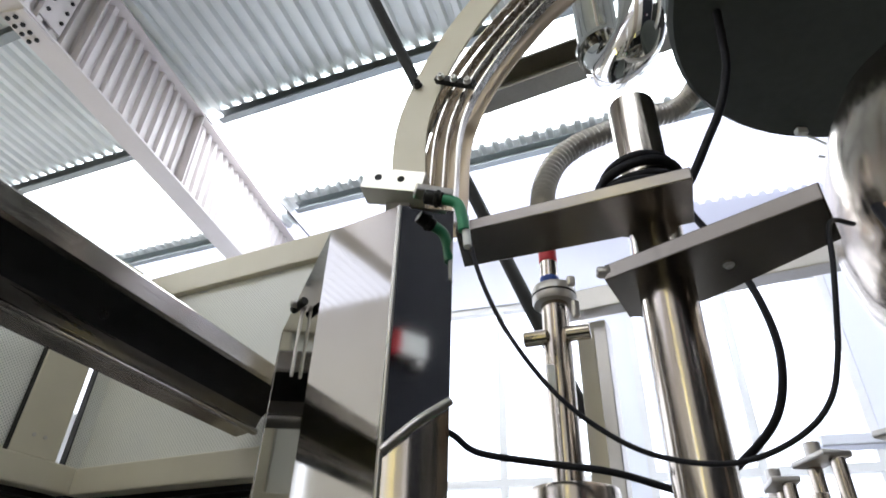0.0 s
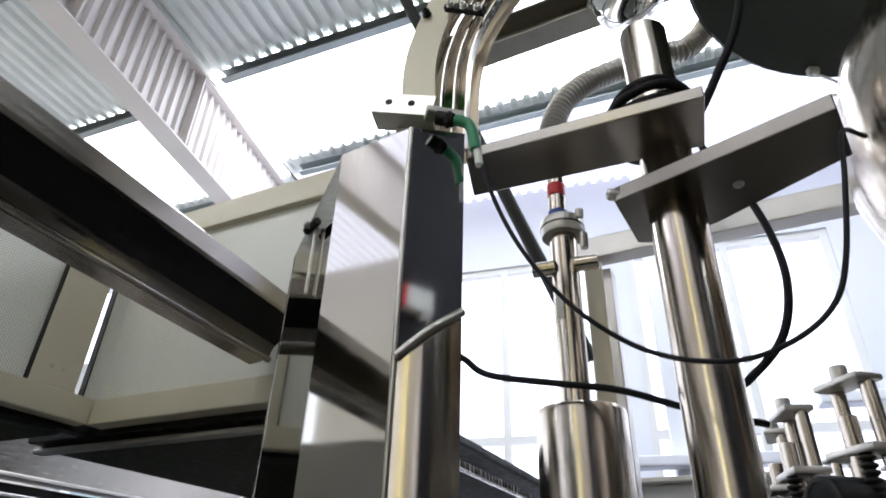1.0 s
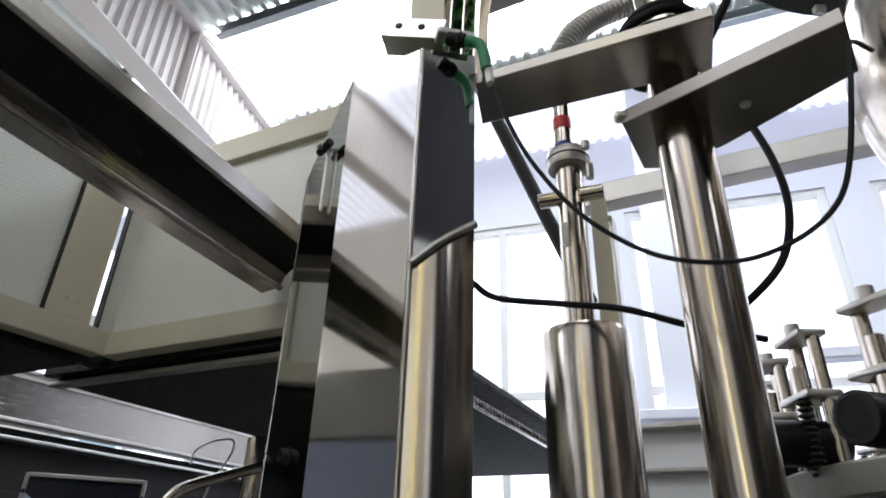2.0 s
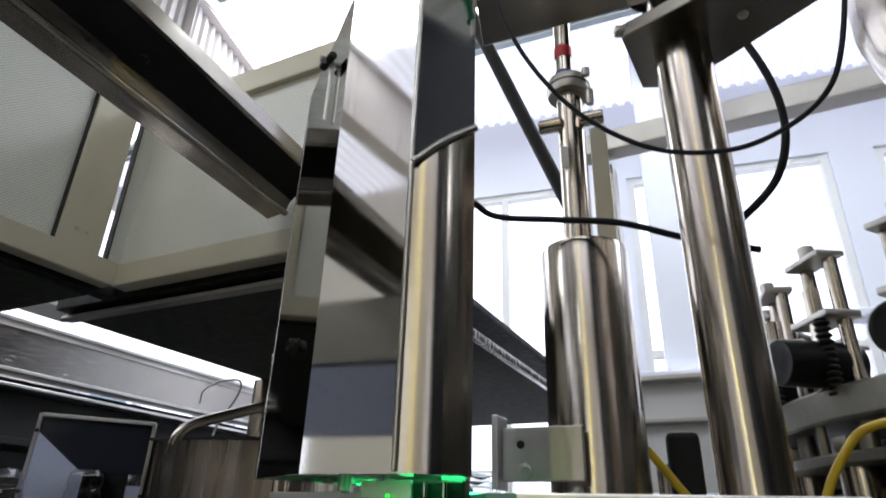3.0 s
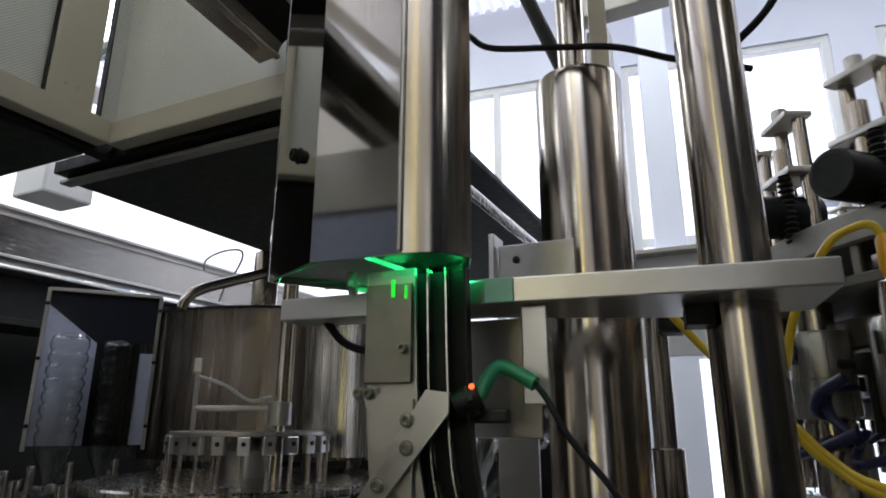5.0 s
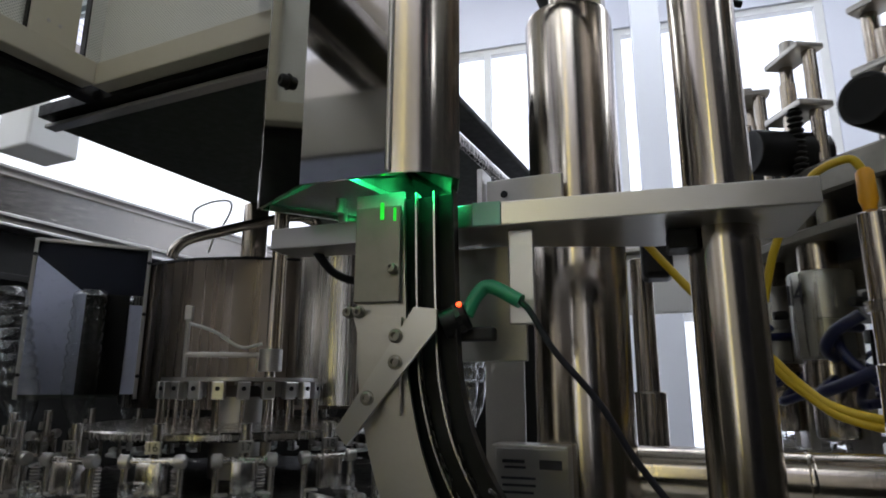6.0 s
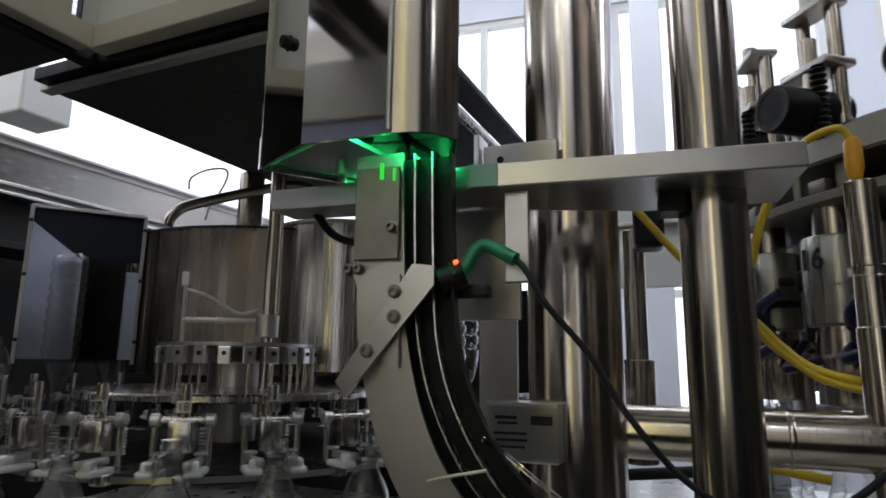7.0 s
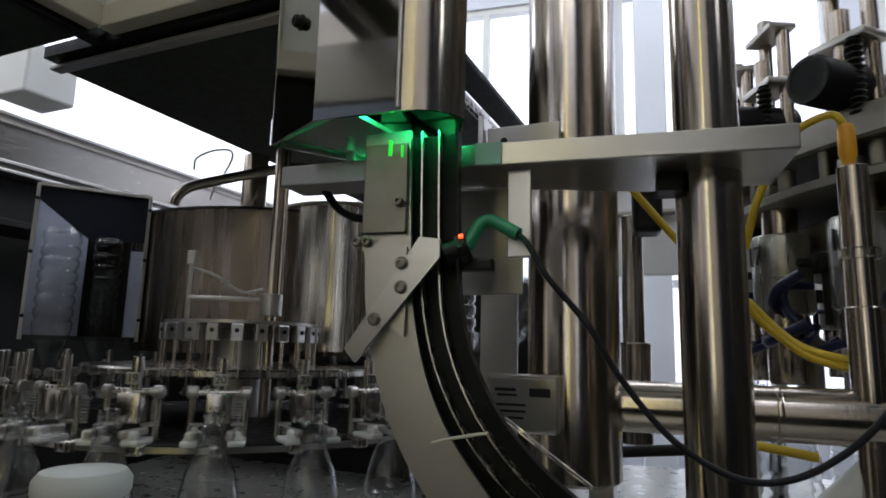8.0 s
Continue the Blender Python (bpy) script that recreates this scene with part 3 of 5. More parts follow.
def chute(name, label, plate, back, half, sgn):
    t = thing(name, label, "cap chute")
    # upper run's cream colour holds the warm light on its plate
    part("side_plate", ribbon(smooth_path(plate, 8), half, 0.004, (0, -1, 0)), DULL if sgn < 0 else FRAME, t)
    part("channel_bed", ribbon(smooth_path([(x, y + (0.012 if sgn < 0 else 0.027), z) for x, y, z in back], 8), 0.021 if sgn < 0 else 0.027, 0.002, (0, -1, 0)), GROOVE if sgn < 0 else BEDSTEEL, t)
    for d in (-0.021, -0.0075, 0.0065, 0.021):
        path = [q + Vector((0, 0.004, 0)) for q in offset_path(back, d)]
        part("guide_rail", ribbon(path, 0.0007 if sgn < 0 else 0.0009, 0.012, (0, -1, 0)), BLACK if sgn < 0 and abs(d) > 0.015 else STEEL, t)
    return t


up = chute("cap_chute", "curved steel cap chute with parallel guide rails, upper run", CH_UP_PLATE, CH_UP_BACK, 0.019, 1)
low = chute("cap_chute", "curved steel cap chute with black grooves, lower run", CH_LOW_PLATE, CH_LOW_BACK, 0.019, -1)
clampb = part("clamp_bar", box(0, 0, 0, 0.052, 0.008, 0.009, 0.001), GUARD, up, "dark clamp bar across the rails", at=pose(-0.240, 0.640, 2.378, 0, 28, 0))
for dx in (-0.018, 0.0, 0.018):
    bolt(clampb, (dx, -0.004, 0), (0, -1, 0), 0.004, 0.005)
bolt(up, (-0.288, 0.647, 2.394), (0, -1, 0), 0.0045, 0.008, GUARD)
br = part("bracket", box(0.002, 0.012, 0, 0.064, 0.028, 0.026, 0.001), BARE, up, "block bracket with two holes", at=pose(-0.297, 0.618, 2.228, 0, 12, 8))
for dx in (-0.014, 0.010):
    part("hole", rod((dx, -0.0026, 0.001), (dx, -0.0018, 0.001), 0.0038, 16, 0.0002), BLACK, br)
part("foot", box(-0.297, 0.640, 2.200, 0.026, 0.006, 0.044, 0.001), DULL, up)


# green caps that run down between the guide rails
CAP_R, CAP_GAP = 0.0148, 0.0305
CAP_LANE = smooth_path([(-0.266, 0.653, 1.78), (-0.265, 0.653, 1.95)] + CH_UP_BACK, 10)


def along(s):
    """A place on the caps' lane, s metres above the top of the housing, and the lane's lean there."""
    run = 0.0
    for p, q in zip(CAP_LANE, CAP_LANE[1:]):
        d = (q - p).length
        if run + d >= s + 0.412:
            return p.lerp(q, (s + 0.412 - run) / d), math.degrees(math.atan2((q - p).x, (q - p).z))
        run += d
    return CAP_LANE[-1].copy(), 0.0


def screw_cap():
    b = lathe([(0.0, 0.0), (CAP_R - 0.0012, 0.0), (CAP_R, 0.0012), (CAP_R, 0.0105), (CAP_R - 0.001, 0.0115), (CAP_R - 0.002, 0.0115), (CAP_R - 0.002, 0.002), (0.0, 0.002)], 36)
    for v in b.verts:
        if abs(math.hypot(v.co.x, v.co.y) - CAP_R) < 1e-4 and round(math.degrees(math.atan2(v.co.y, v.co.x)) / 10) % 2:
            v.co.x *= 0.965
            v.co.y *= 0.965
    return tagged(part("screw_cap", b, CAPGREEN, smooth=True), "ribbed green plastic bottle cap in the chute", "cap", "green caps in the chute")


first_cap = screw_cap()
caps = [first_cap] + [copy_thing(first_cap, Matrix.Identity(4)) for k in range(16)]


# lower run: wear plate, bolts, tie strap, crossed bracket
lp = part("wear_plate", box(-0.300, 0.639, 1.675, 0.036, 0.003, 0.072, 0.001), SHADED_STAINED, low)
for dx, dz in ((-0.012, -0.043), (-0.020, -0.043), (0.013, -0.012)):
    bolt(lp, (-0.300 + dx, 0.637, 1.675 + dz), (0, -1, 0), 0.0038, 0.006, SHADED_STAINED)
ear = part("ear_plate", prism([(-0.318, 1.633), (-0.280, 1.628), (-0.280, 1.560), (-0.306, 1.575), (-0.312, 1.612)], 0, 0.003), DULL, low)
ear.matrix_basis = Matrix(((1, 0, 0, 0), (0, 0, -1, 0.640), (0, 1, 0, 0), (0, 0, 0, 1)))
armb = part("crossed_bracket", prism([(-0.325, 1.550), (-0.316, 1.540), (-0.252, 1.618), (-0.252, 1.632), (-0.268, 1.634)], 0, 0.004), BARE, low)
armb.matrix_basis = Matrix(((1, 0, 0, 0), (0, 0, -1, 0.634), (0, 1, 0, 0), (0, 0, 0, 1)))
for x, z in ((-0.281, 1.614), (-0.281, 1.596), (-0.301, 1.572)):
    bolt(low, (x, 0.6295, z), (0, -1, 0), 0.0042, 0.004, SHADED_STAINED)
part("tie_strap", tube([(-0.254, 0.630, 1.486), (-0.240, 0.629, 1.490), (-0.214, 0.632, 1.495)], 0.0012, 8), FRAME, low)
part("tube_line", tube([(-0.222, 0.655, 1.512), (-0.205, 0.650, 1.503), (-0.183, 0.645, 1.488), (-0.145, 0.64, 1.463)], 0.0017, 8), PET, low)


# ---- sensors and cables ----
def sensor(name, label, body_a, body_b, elbow, lead=(), girth=0.0085):
    t = thing(name, label, "sensor")
    part("body", rod(body_a, body_b, girth, 20), BLACK, t, smooth=True)
    mid = Vector(body_a).lerp(Vector(body_b), 0.8)
    part("lock_nut", rod(Vector(body_a).lerp(Vector(body_b), 0.55), mid, girth + 0.0015, 6), GUARD, t)
    part("plug", tube(elbow, 0.0052, 16), GREENPLUG, t, "green angled plug", smooth=True)
    if lead:
        part("lead", tube(lead, 0.0029, 10), CABLE, t, smooth=True)
    return t


top_sensor = sensor("cap_sensor", "black cap sensor with green angled plug above the housing", (-0.254, 0.601, 2.185), (-0.237, 0.604, 2.180), [(-0.238, 0.604, 2.181), (-0.227, 0.606, 2.177), (-0.2215, 0.607, 2.168), (-0.2185, 0.609, 2.146)], (), 0.0068)
part("mount", box(-0.250, 0.612, 2.196, 0.036, 0.016, 0.008, 0.0015, 30), DULL, top_sensor)
low_sensor = sensor("cap_sensor", "black cap sensor with green angled plug on the lower chute", (-0.254, 0.652, 1.622), (-0.236, 0.655, 1.630), [(-0.237, 0.655, 1.630), (-0.229, 0.657, 1.645), (-0.219, 0.657, 1.650), (-0.197, 0.652, 1.638)], (), 0.0105)
part("status_light", rod((-0.240, 0.646, 1.636), (-0.240, 0.6445, 1.637), 0.002, 10, 0.0003), REDLED, low_sensor)
part("mount", box(-0.232, 0.666, 1.617, 0.028, 0.012, 0.010, 0.002), GUARD, low_sensor)


def cable(name, label, points, r, mat=None):
    return tagged(part(name, tube(points, r, 12), mat or CABLE, smooth=True), label, "cable")


part("sleeve", tube([(-0.219, 0.615, 2.165), (-0.2175, 0.611, 2.15), (-0.215, 0.609, 2.128)], 0.0036, 10), PLASTIC, bpy.data.objects["cap_sensor"], smooth=True)
cable("cable", "thin black cable hanging in a loop in front of the column", [(-0.218, 0.612, 2.155), (-0.205, 0.612, 2.098), (-0.184, 0.617, 2.046), (-0.152, 0.622, 1.997), (-0.116, 0.625, 1.964), (-0.082, 0.626, 1.947), (-0.042, 0.623, 1.941), (-0.008, 0.617, 1.950), (0.017, 0.611, 1.969), (0.031, 0.607, 2.0), (0.045, 0.603, 2.059), (0.058, 0.615, 2.105), (0.085, 0.648, 2.122)], 0.0019)
cable("cable", "black cable slung behind the column past the cylinder", [(-0.300, 0.79, 2.035), (-0.281, 0.796, 2.024), (-0.256, 0.803, 2.007), (-0.185, 0.800, 1.992), (-0.127, 0.802, 1.982), (-0.071, 0.816, 1.966), (-0.03, 0.82, 1.955), (0.0, 0.83, 1.95)], 0.0035)
cable("cable", "thick black cable bowed down behind the column", [(-0.01, 0.83, 2.33), (0.004, 0.859, 2.299), (0.032, 0.854, 2.233), (0.050, 0.850, 2.158), (0.052, 0.850, 2.095), (0.034, 0.854, 2.039), (-0.008, 0.860, 1.998), (-0.036, 0.863, 1.985)], 0.0043)
cable("cable", "black cable rising beside the dark disc", [(-0.01, 0.80, 2.29), (0.005, 0.798, 2.311), (0.028, 0.794, 2.353), (0.054, 0.788, 2.402), (0.073, 0.783, 2.462), (0.080, 0.785, 2.52), (0.086, 0.79, 2.579)], 0.0052)
cable("cable", "black sensor cable drooping across the lower column", [(-0.197, 0.652, 1.638), (-0.188, 0.640, 1.628), (-0.173, 0.632, 1.603), (-0.146, 0.63, 1.57), (-0.125, 0.63, 1.535), (-0.094, 0.63, 1.498), (-0.059, 0.63, 1.478), (-0.028, 0.63, 1.479), (0.003, 0.63, 1.497), (0.03, 0.63, 1.525), (0.08, 0.64, 1.58)], 0.0022)
cable("cable", "yellow cable passing diagonally behind the columns", [(-0.140, 0.97, 1.80), (-0.112, 0.976, 1.763), (-0.091, 0.975, 1.734), (-0.053, 0.972, 1.685), (-0.02, 0.94, 1.64), (0.011, 0.933, 1.610), (0.035, 0.928, 1.582), (0.061, 0.921, 1.561), (0.107, 0.907, 1.549), (0.19, 0.89, 1.545)], 0.0048, YELLOW)
cable("cable", "second yellow cable lying along the first", [(0.0, 0.935, 1.635), (0.017, 0.930, 1.596), (0.041, 0.925, 1.571), (0.066, 0.918, 1.552), (0.110, 0.905, 1.541), (0.19, 0.885, 1.538)], 0.0042, YELLOW)
yel = cable("cable", "yellow cable arched into an orange plug", [(0.0, 0.875, 1.66), (0.010, 0.872, 1.70), (0.025, 0.868, 1.738), (0.041, 0.864, 1.764), (0.056, 0.860, 1.781), (0.079, 0.853, 1.788), (0.088, 0.852, 1.778), (0.090, 0.852, 1.765)], 0.0040, YELLOW)
part("plug", lathe([(0.005, 0.022), (0.0075, 0.018), (0.008, -0.008), (0.006, -0.014), (0.0055, -0.018)], 20, pose(0.0905, 0.852, 1.755)), ORANGE, yel, "orange moulded plug", smooth=True)
tagged(part("corrugated_hose", tube([(-0.180, 0.866, 2.338), (-0.183, 0.885, 2.373), (-0.178, 0.890, 2.412), (-0.159, 0.895, 2.455), (-0.129, 0.905, 2.488), (-0.092, 0.915, 2.511), (-0.019, 0.940, 2.553), (0.025, 0.956, 2.570), (0.055, 0.966, 2.600), (0.085, 0.968, 2.640), (0.16, 0.955, 2.672), (0.36, 0.93, 2.69)], 0.0155, 20, 10, 0.0026, 92), DULL, smooth=True), "corrugated flexible steel hose bending over the cylinder", "hose")


# ---- columns, arms, cylinder ----
def main_column():
    t = thing("column", "tall brushed round steel column with clamped plates", "machine column")
    part("tube", rod((-0.0525, 0.731, 0.9), (-0.0525, 0.731, 2.375), 0.0258, 48, 0.002), STEEL_ROUND, t, smooth=True)
    coil = bmesh.new()
    for k in range(5):
        r = 0.0365 + 0.005 * (k % 2)
        pts = [(-0.0600 + r * math.cos(a * math.pi / 8), 0.728 + r * math.sin(a * math.pi / 8), 2.222 + 0.0105 * k + 0.003 * math.sin(a * 0.8 + k)) for a in range(17)]
        tube(pts, 0.0052, 10, 3, bm=coil)
    tagged(part("cable_coil", coil, CABLE, smooth=True), "coil of black cable lying round the column", "cable")


def plate(name, label, outline, z0, z1, mat=BARE, category="plate"):
    return tagged(part(name, prism(outline, z0, z1, 0.0012), mat), label, category)


main_column()
plate("clamp_plate", "flat milled plate clamped round the column above", [(-0.246, 0.672), (-0.020, 0.645), (-0.017, 0.716), (-0.09, 0.722), (-0.255, 0.737)], 2.190, 2.2035, PLATESTEEL)
swing = plate("swing_arm", "flat steel swing arm clamped round the column", [(-0.108, 0.700), (0.062, 0.618), (0.086, 0.682), (-0.012, 0.760), (-0.060, 0.790), (-0.090, 0.782)], 2.130, 2.146, PLATESTEEL, "arm")
bolt(swing, (-0.104, 0.703, 2.140), (-1, -0.3, 0), 0.006, 0.010)
bolt(swing, (0.0, 0.70, 2.130), (0, 0, -1), 0.004, 0.003)
barp = plate("support_plate", "long milled aluminium plate carrying chute and columns", [(-0.428, 0.696), (-0.34, 0.690), (-0.235, 0.668), (0.001, 0.668), (0.004, 0.768), (-0.10, 0.775), (-0.24, 0.735), (-0.425, 0.735)], 1.698, 1.717)
# the lamp's green glow on the plate end, put into a teal patch
part("glow_tab", box(-0.224, 0.6668, 1.7075, 0.022, 0.0028, 0.0185, 0.0006, 0), TEAL, barp, "pale teal patch painted for green glow on the plate end")
part("under_block", box(-0.083, 0.725, 1.690, 0.02, 0.03, 0.0155, 0.001), GUARD, barp)
plate("hanger_plate", "bright upright flat bar under the support plate", [(-0.211, 0.682), (-0.191, 0.680), (-0.191, 0.686), (-0.211, 0.688)], 1.625, 1.6975, BARE)
plate("side_plate", "dull grey upright plate behind the chute", [(-0.2686, 0.853), (-0.2278, 0.849), (-0.2278, 0.855), (-0.2686, 0.859)], 1.36, 1.697, DULL)
plate("backing_plate", "grey sheet hanging behind the lower chute", [(-0.268, 0.737), (-0.205, 0.731), (-0.205, 0.734), (-0.268, 0.740)], 1.60, 1.697, DULL)


def cylinder():
    t = thing("lift_cylinder", "large brushed steel lift cylinder with a slim rod on top", "cylinder")
    x, y = -0.171, 0.862
    part("barrel", lathe([(0.0, 1.425), (0.044, 1.425), (0.0473, 1.428), (0.0473, 1.974), (0.0460, 1.979), (0.030, 1.981), (0.0, 1.982)], 56, pose(x, y, 0)), STEEL_ROUND, t, smooth=True)
    part("rod", rod((x - 0.004, y, 1.97), (x - 0.004, y, 2.215), 0.0165, 36), STEEL_ROUND, t, smooth=True)
    part("clamp_ring", lathe([(0.018, 2.197), (0.0255, 2.197), (0.027, 2.200), (0.027, 2.216), (0.0255, 2.220), (0.014, 2.222)], 36, pose(x - 0.004, y, 0)), DULL, t, smooth=True)
    part("ring_joint", lathe([(0.0268, 2.207), (0.0274, 2.207), (0.0274, 2.2095), (0.0268, 2.2095)], 36, pose(x - 0.004, y, 0)), GUARD, t, smooth=True)
    part("wing_nut", box(x + 0.022, y - 0.016, 2.180, 0.010, 0.008, 0.024, 0.003, 20), DULL, t)
    part("wing_nut", box(x + 0.020, y - 0.018, 2.218, 0.010, 0.007, 0.014, 0.003, 20), DULL, t)
    part("cross_tube", rod((x - 0.042, y - 0.010, 2.150), (x - 0.014, y - 0.010, 2.151), 0.0092, 24), STEEL_ROUND, t, smooth=True)
    part("cross_tube", rod((x + 0.008, y - 0.012, 2.151), (x + 0.036, y - 0.012, 2.152), 0.0092, 24), STEEL_ROUND, t, smooth=True)
    part("upper_tube", rod((x - 0.008, y, 2.22), (x - 0.008, y + 0.004, 2.345), 0.0112, 28), STEEL_ROUND, t, smooth=True)
    part("red_band", rod((x - 0.008, y, 2.260), (x - 0.008, y, 2.277), 0.0116, 28, 0.0003), RED, t, smooth=True)
    part("blue_band", rod((x - 0.008, y, 2.224), (x - 0.008, y, 2.236), 0.0118, 28, 0.0003), BLUE, t, smooth=True)
    part("label", box(x - 0.012, y - 0.0165, 2.098, 0.008, 0.0012, 0.030, 0.0003), PLASTIC, t)


cylinder()
ang = thing("angle_bracket", "milled angle bracket bolted to the lift cylinder", "bracket")
part("web", box(-0.216, 0.806, 1.758, 0.076, 0.008, 0.048, 0.001, -6), DULL, ang)
part("lug", box(-0.258, 0.812, 1.760, 0.006, 0.03, 0.066, 0.001, -6), BARE, ang)
bolt(ang, (-0.236, 0.8035, 1.766), (-0.1, -1, 0), 0.003, 0.001, INK)
bolt(ang, (-0.232, 0.8035, 1.742), (-0.1, -1, 0), 0.007, 0.003, DULL)
tagged(part("flat_upright", prism([(-0.157, 0.925), (-0.135, 0.922), (-0.135, 0.929), (-0.157, 0.932)], 1.40, 2.19, 0.001), FRAME), "flat upright bar beside the lift cylinder", "bar")

sign = thing("nameplate_box", "small steel box with an engraved nameplate", "sign")
part("box", box(-0.216, 0.815, 1.502, 0.070, 0.03, 0.054, 0.0015, -6), DULL, sign)
pl = part("nameplate", box(-0.2155, 0.7985, 1.502, 0.066, 0.0012, 0.048, 0.0003, -6), BARE, sign)
for dz, x0, w in ((0.013, -0.012, 0.028), (0.008, -0.011, 0.026), (-0.001, -0.002, 0.05), (-0.007, -0.002, 0.048), (-0.013, -0.004, 0.044)):
    part("print_bar", box(-0.2155 + x0, 0.7976 - 0.1 * x0, 1.502 + dz, w, 0.0006, 0.0022 if dz < 0.01 else 0.003, 0), INK, pl)
part("mark", box(-0.198, 0.7958, 1.513, 0.020, 0.0006, 0.008, 0, -6), INK, pl)

hp = thing("header_pipe", "horizontal polished steel header pipe behind the column", "pipe")
part("tube", rod((-0.150, 0.888, 1.4985), (0.60, 0.81, 1.4985), 0.0262, 40), STEEL_ROUND, hp, smooth=True)
part("weld_collar", lathe([(0.0262, -0.003), (0.0272, 0.0), (0.0262, 0.003)], 40, Matrix.Translation((0.02, 0.870, 1.4985)) @ Vector((1, -0.104, 0)).to_track_quat("Z", "Y").to_matrix().to_4x4()), STEEL_ROUND, hp, smooth=True)
pis = thing("guide_rod", "steel guide rod with a wider collar", "rod")
part("rod", rod((-0.098, 1.35, 1.56), (-0.098, 1.35, 1.80), 0.019, 28), STEEL_ROUND, pis, smooth=True)
part("collar", rod((-0.098, 1.35, 1.40), (-0.098, 1.35, 1.572), 0.0285, 32, 0.002), STEEL_ROUND, pis, smooth=True)
st = thing("stub_column", "steel stub column with clear ring and yellow plug seat", "machine column")
part("tube", rod((0.094, 0.856, 0.9), (0.094, 0.856, 1.735), 0.0135, 32), STEEL_ROUND, st, smooth=True)
part("collar", rod((0.094, 0.856, 1.50), (0.094, 0.856, 1.60), 0.0152, 32), STEEL_ROUND, st, smooth=True)
part("clear_ring", rod((0.094, 0.856, 1.645), (0.094, 0.856, 1.655), 0.0175, 32), PET, st, smooth=True)

# ---- upper right: vessel, elbow, dark disc ----
ves = thing("filler_vessel", "rounded polished steel vessel with tan hose beneath", "vessel")
part("shell", lathe([(0.0, 2.030), (0.07, 2.036), (0.105, 2.060), (0.127, 2.095), (0.1365, 2.135), (0.1365, 2.175), (0.130, 2.22), (0.112, 2.275), (0.084, 2.325), (0.05, 2.36), (0.0, 2.375)], 48, pose(0.236, 0.725, 0)), STEEL_ROUND, ves, smooth=True)
part("hose", tube([(0.118, 0.66, 2.14), (0.125, 0.65, 2.09), (0.135, 0.65, 2.03), (0.15, 0.65, 1.97), (0.17, 0.66, 1.93)], 0.009, 14), COPPER, ves, smooth=True)
part("hose", tube([(0.108, 0.655, 2.14), (0.112, 0.645, 2.09), (0.122, 0.645, 2.03), (0.138, 0.645, 1.97), (0.16, 0.655, 1.92)], 0.0045, 12), CABLE, ves, smooth=True)
part("tie", rod((0.118, 0.64, 2.035), (0.142, 0.645, 2.04), 0.011, 16), FRAME, ves, smooth=True)
elb = thing("pipe_elbow", "shiny polished steel pipe elbow overhead", "pipe")
part("bend", tube([(0.022, 0.885, 3.05), (0.020, 0.888, 2.90), (0.016, 0.895, 2.80), (0.002, 0.908, 2.728), (-0.024, 0.940, 2.706), (-0.050, 0.985, 2.735), (-0.062, 1.015, 2.82), (-0.064, 1.02, 2.95), (-0.064, 1.02, 3.05)], 0.042, 32), MIRROR, elb, smooth=True)
part("ferrule", lathe([(0.040, -0.010), (0.050, -0.008), (0.051, 0.0), (0.050, 0.008), (0.040, 0.010)], 36, pose(-0.061, 1.012, 2.815, -12, -8, 0)), MIRROR, elb, smooth=True)
DISC_X, DISC_Y, DISC_R = 0.349, 0.787, 0.326
dsc = thing("motor_cover", "large black round drive cover overhead", "cover")
part("disc", lathe([(0.0, 2.58), (DISC_R - 0.006, 2.58), (DISC_R, 2.586), (DISC_R, 2.606), (DISC_R - 0.006, 2.612), (0.0, 2.612)], 72, pose(DISC_X, DISC_Y, 0)), DARKPANEL, dsc, smooth=True)
part("tie_clip", box(0.228, 1.063, 2.572, 0.018, 0.012, 0.012, 0.002, 20), PLASTIC, dsc)
part("drive_shaft", rod((DISC_X, DISC_Y, 2.61), (DISC_X, DISC_Y, 3.3), 0.05, 28), DULL, dsc, smooth=True)
part("tie_loop", tube([(0.228, 1.063, 2.567), (0.245, 1.055, 2.54), (0.25, 1.04, 2.51), (0.24, 1.04, 2.495), (0.234, 1.05, 2.505)], 0.002, 8), PLASTIC, dsc)

# ---- back of the machine ----
# out of view: navy panel added for the side sheet to reflect
tagged(part("dark_screen", box(0.80, -0.60, 1.85, 1.15, 0.04, 3.7, 0.004, 6), NAVYPANEL), "unseen tall navy panel added for the side sheet's dark reflection", "door", kind="structure")
relay = thing("relay_box", "small white relay box with a red end on the dark panel", "box")
part("body", box(0.705, -0.555, 2.725, 0.11, 0.05, 0.085, 0.004, 6), PLASTIC, relay)
part("red_end", box(0.640, -0.561, 2.725, 0.018, 0.05, 0.080, 0.003, 6), RED, relay)
part("terminal", box(0.735, -0.553, 2.668, 0.035, 0.04, 0.022, 0.003, 6), DULL, relay)
# unseen rail and strip, added to give the front sheet its reflected bands
front_rail = thing("reflection_rail", "unseen grey rail added for bands reflected in the front sheet", "rail")
part("rail", box(-0.70, 0.30, 1.939, 0.50, 0.02, 0.091, 0.002, TURN8), DULL, front_rail)
part("reflection_band", box(-0.70, 0.302, 1.845, 0.50, 0.006, 0.094, 0.001, TURN8), BLUESHEET, front_rail)
rail = thing("enclosure_frame", "grey steel frame rails of the machine enclosure", "frame")
part("top_rail", box(0.62, 1.37, 2.535, 1.75, 0.05, 0.055, 0.003, -9.5), DULL, rail)
part("seal_strip", box(0.62, 1.395, 2.568, 1.75, 0.03, 0.010, 0.001, -9.5), BLACK, rail)
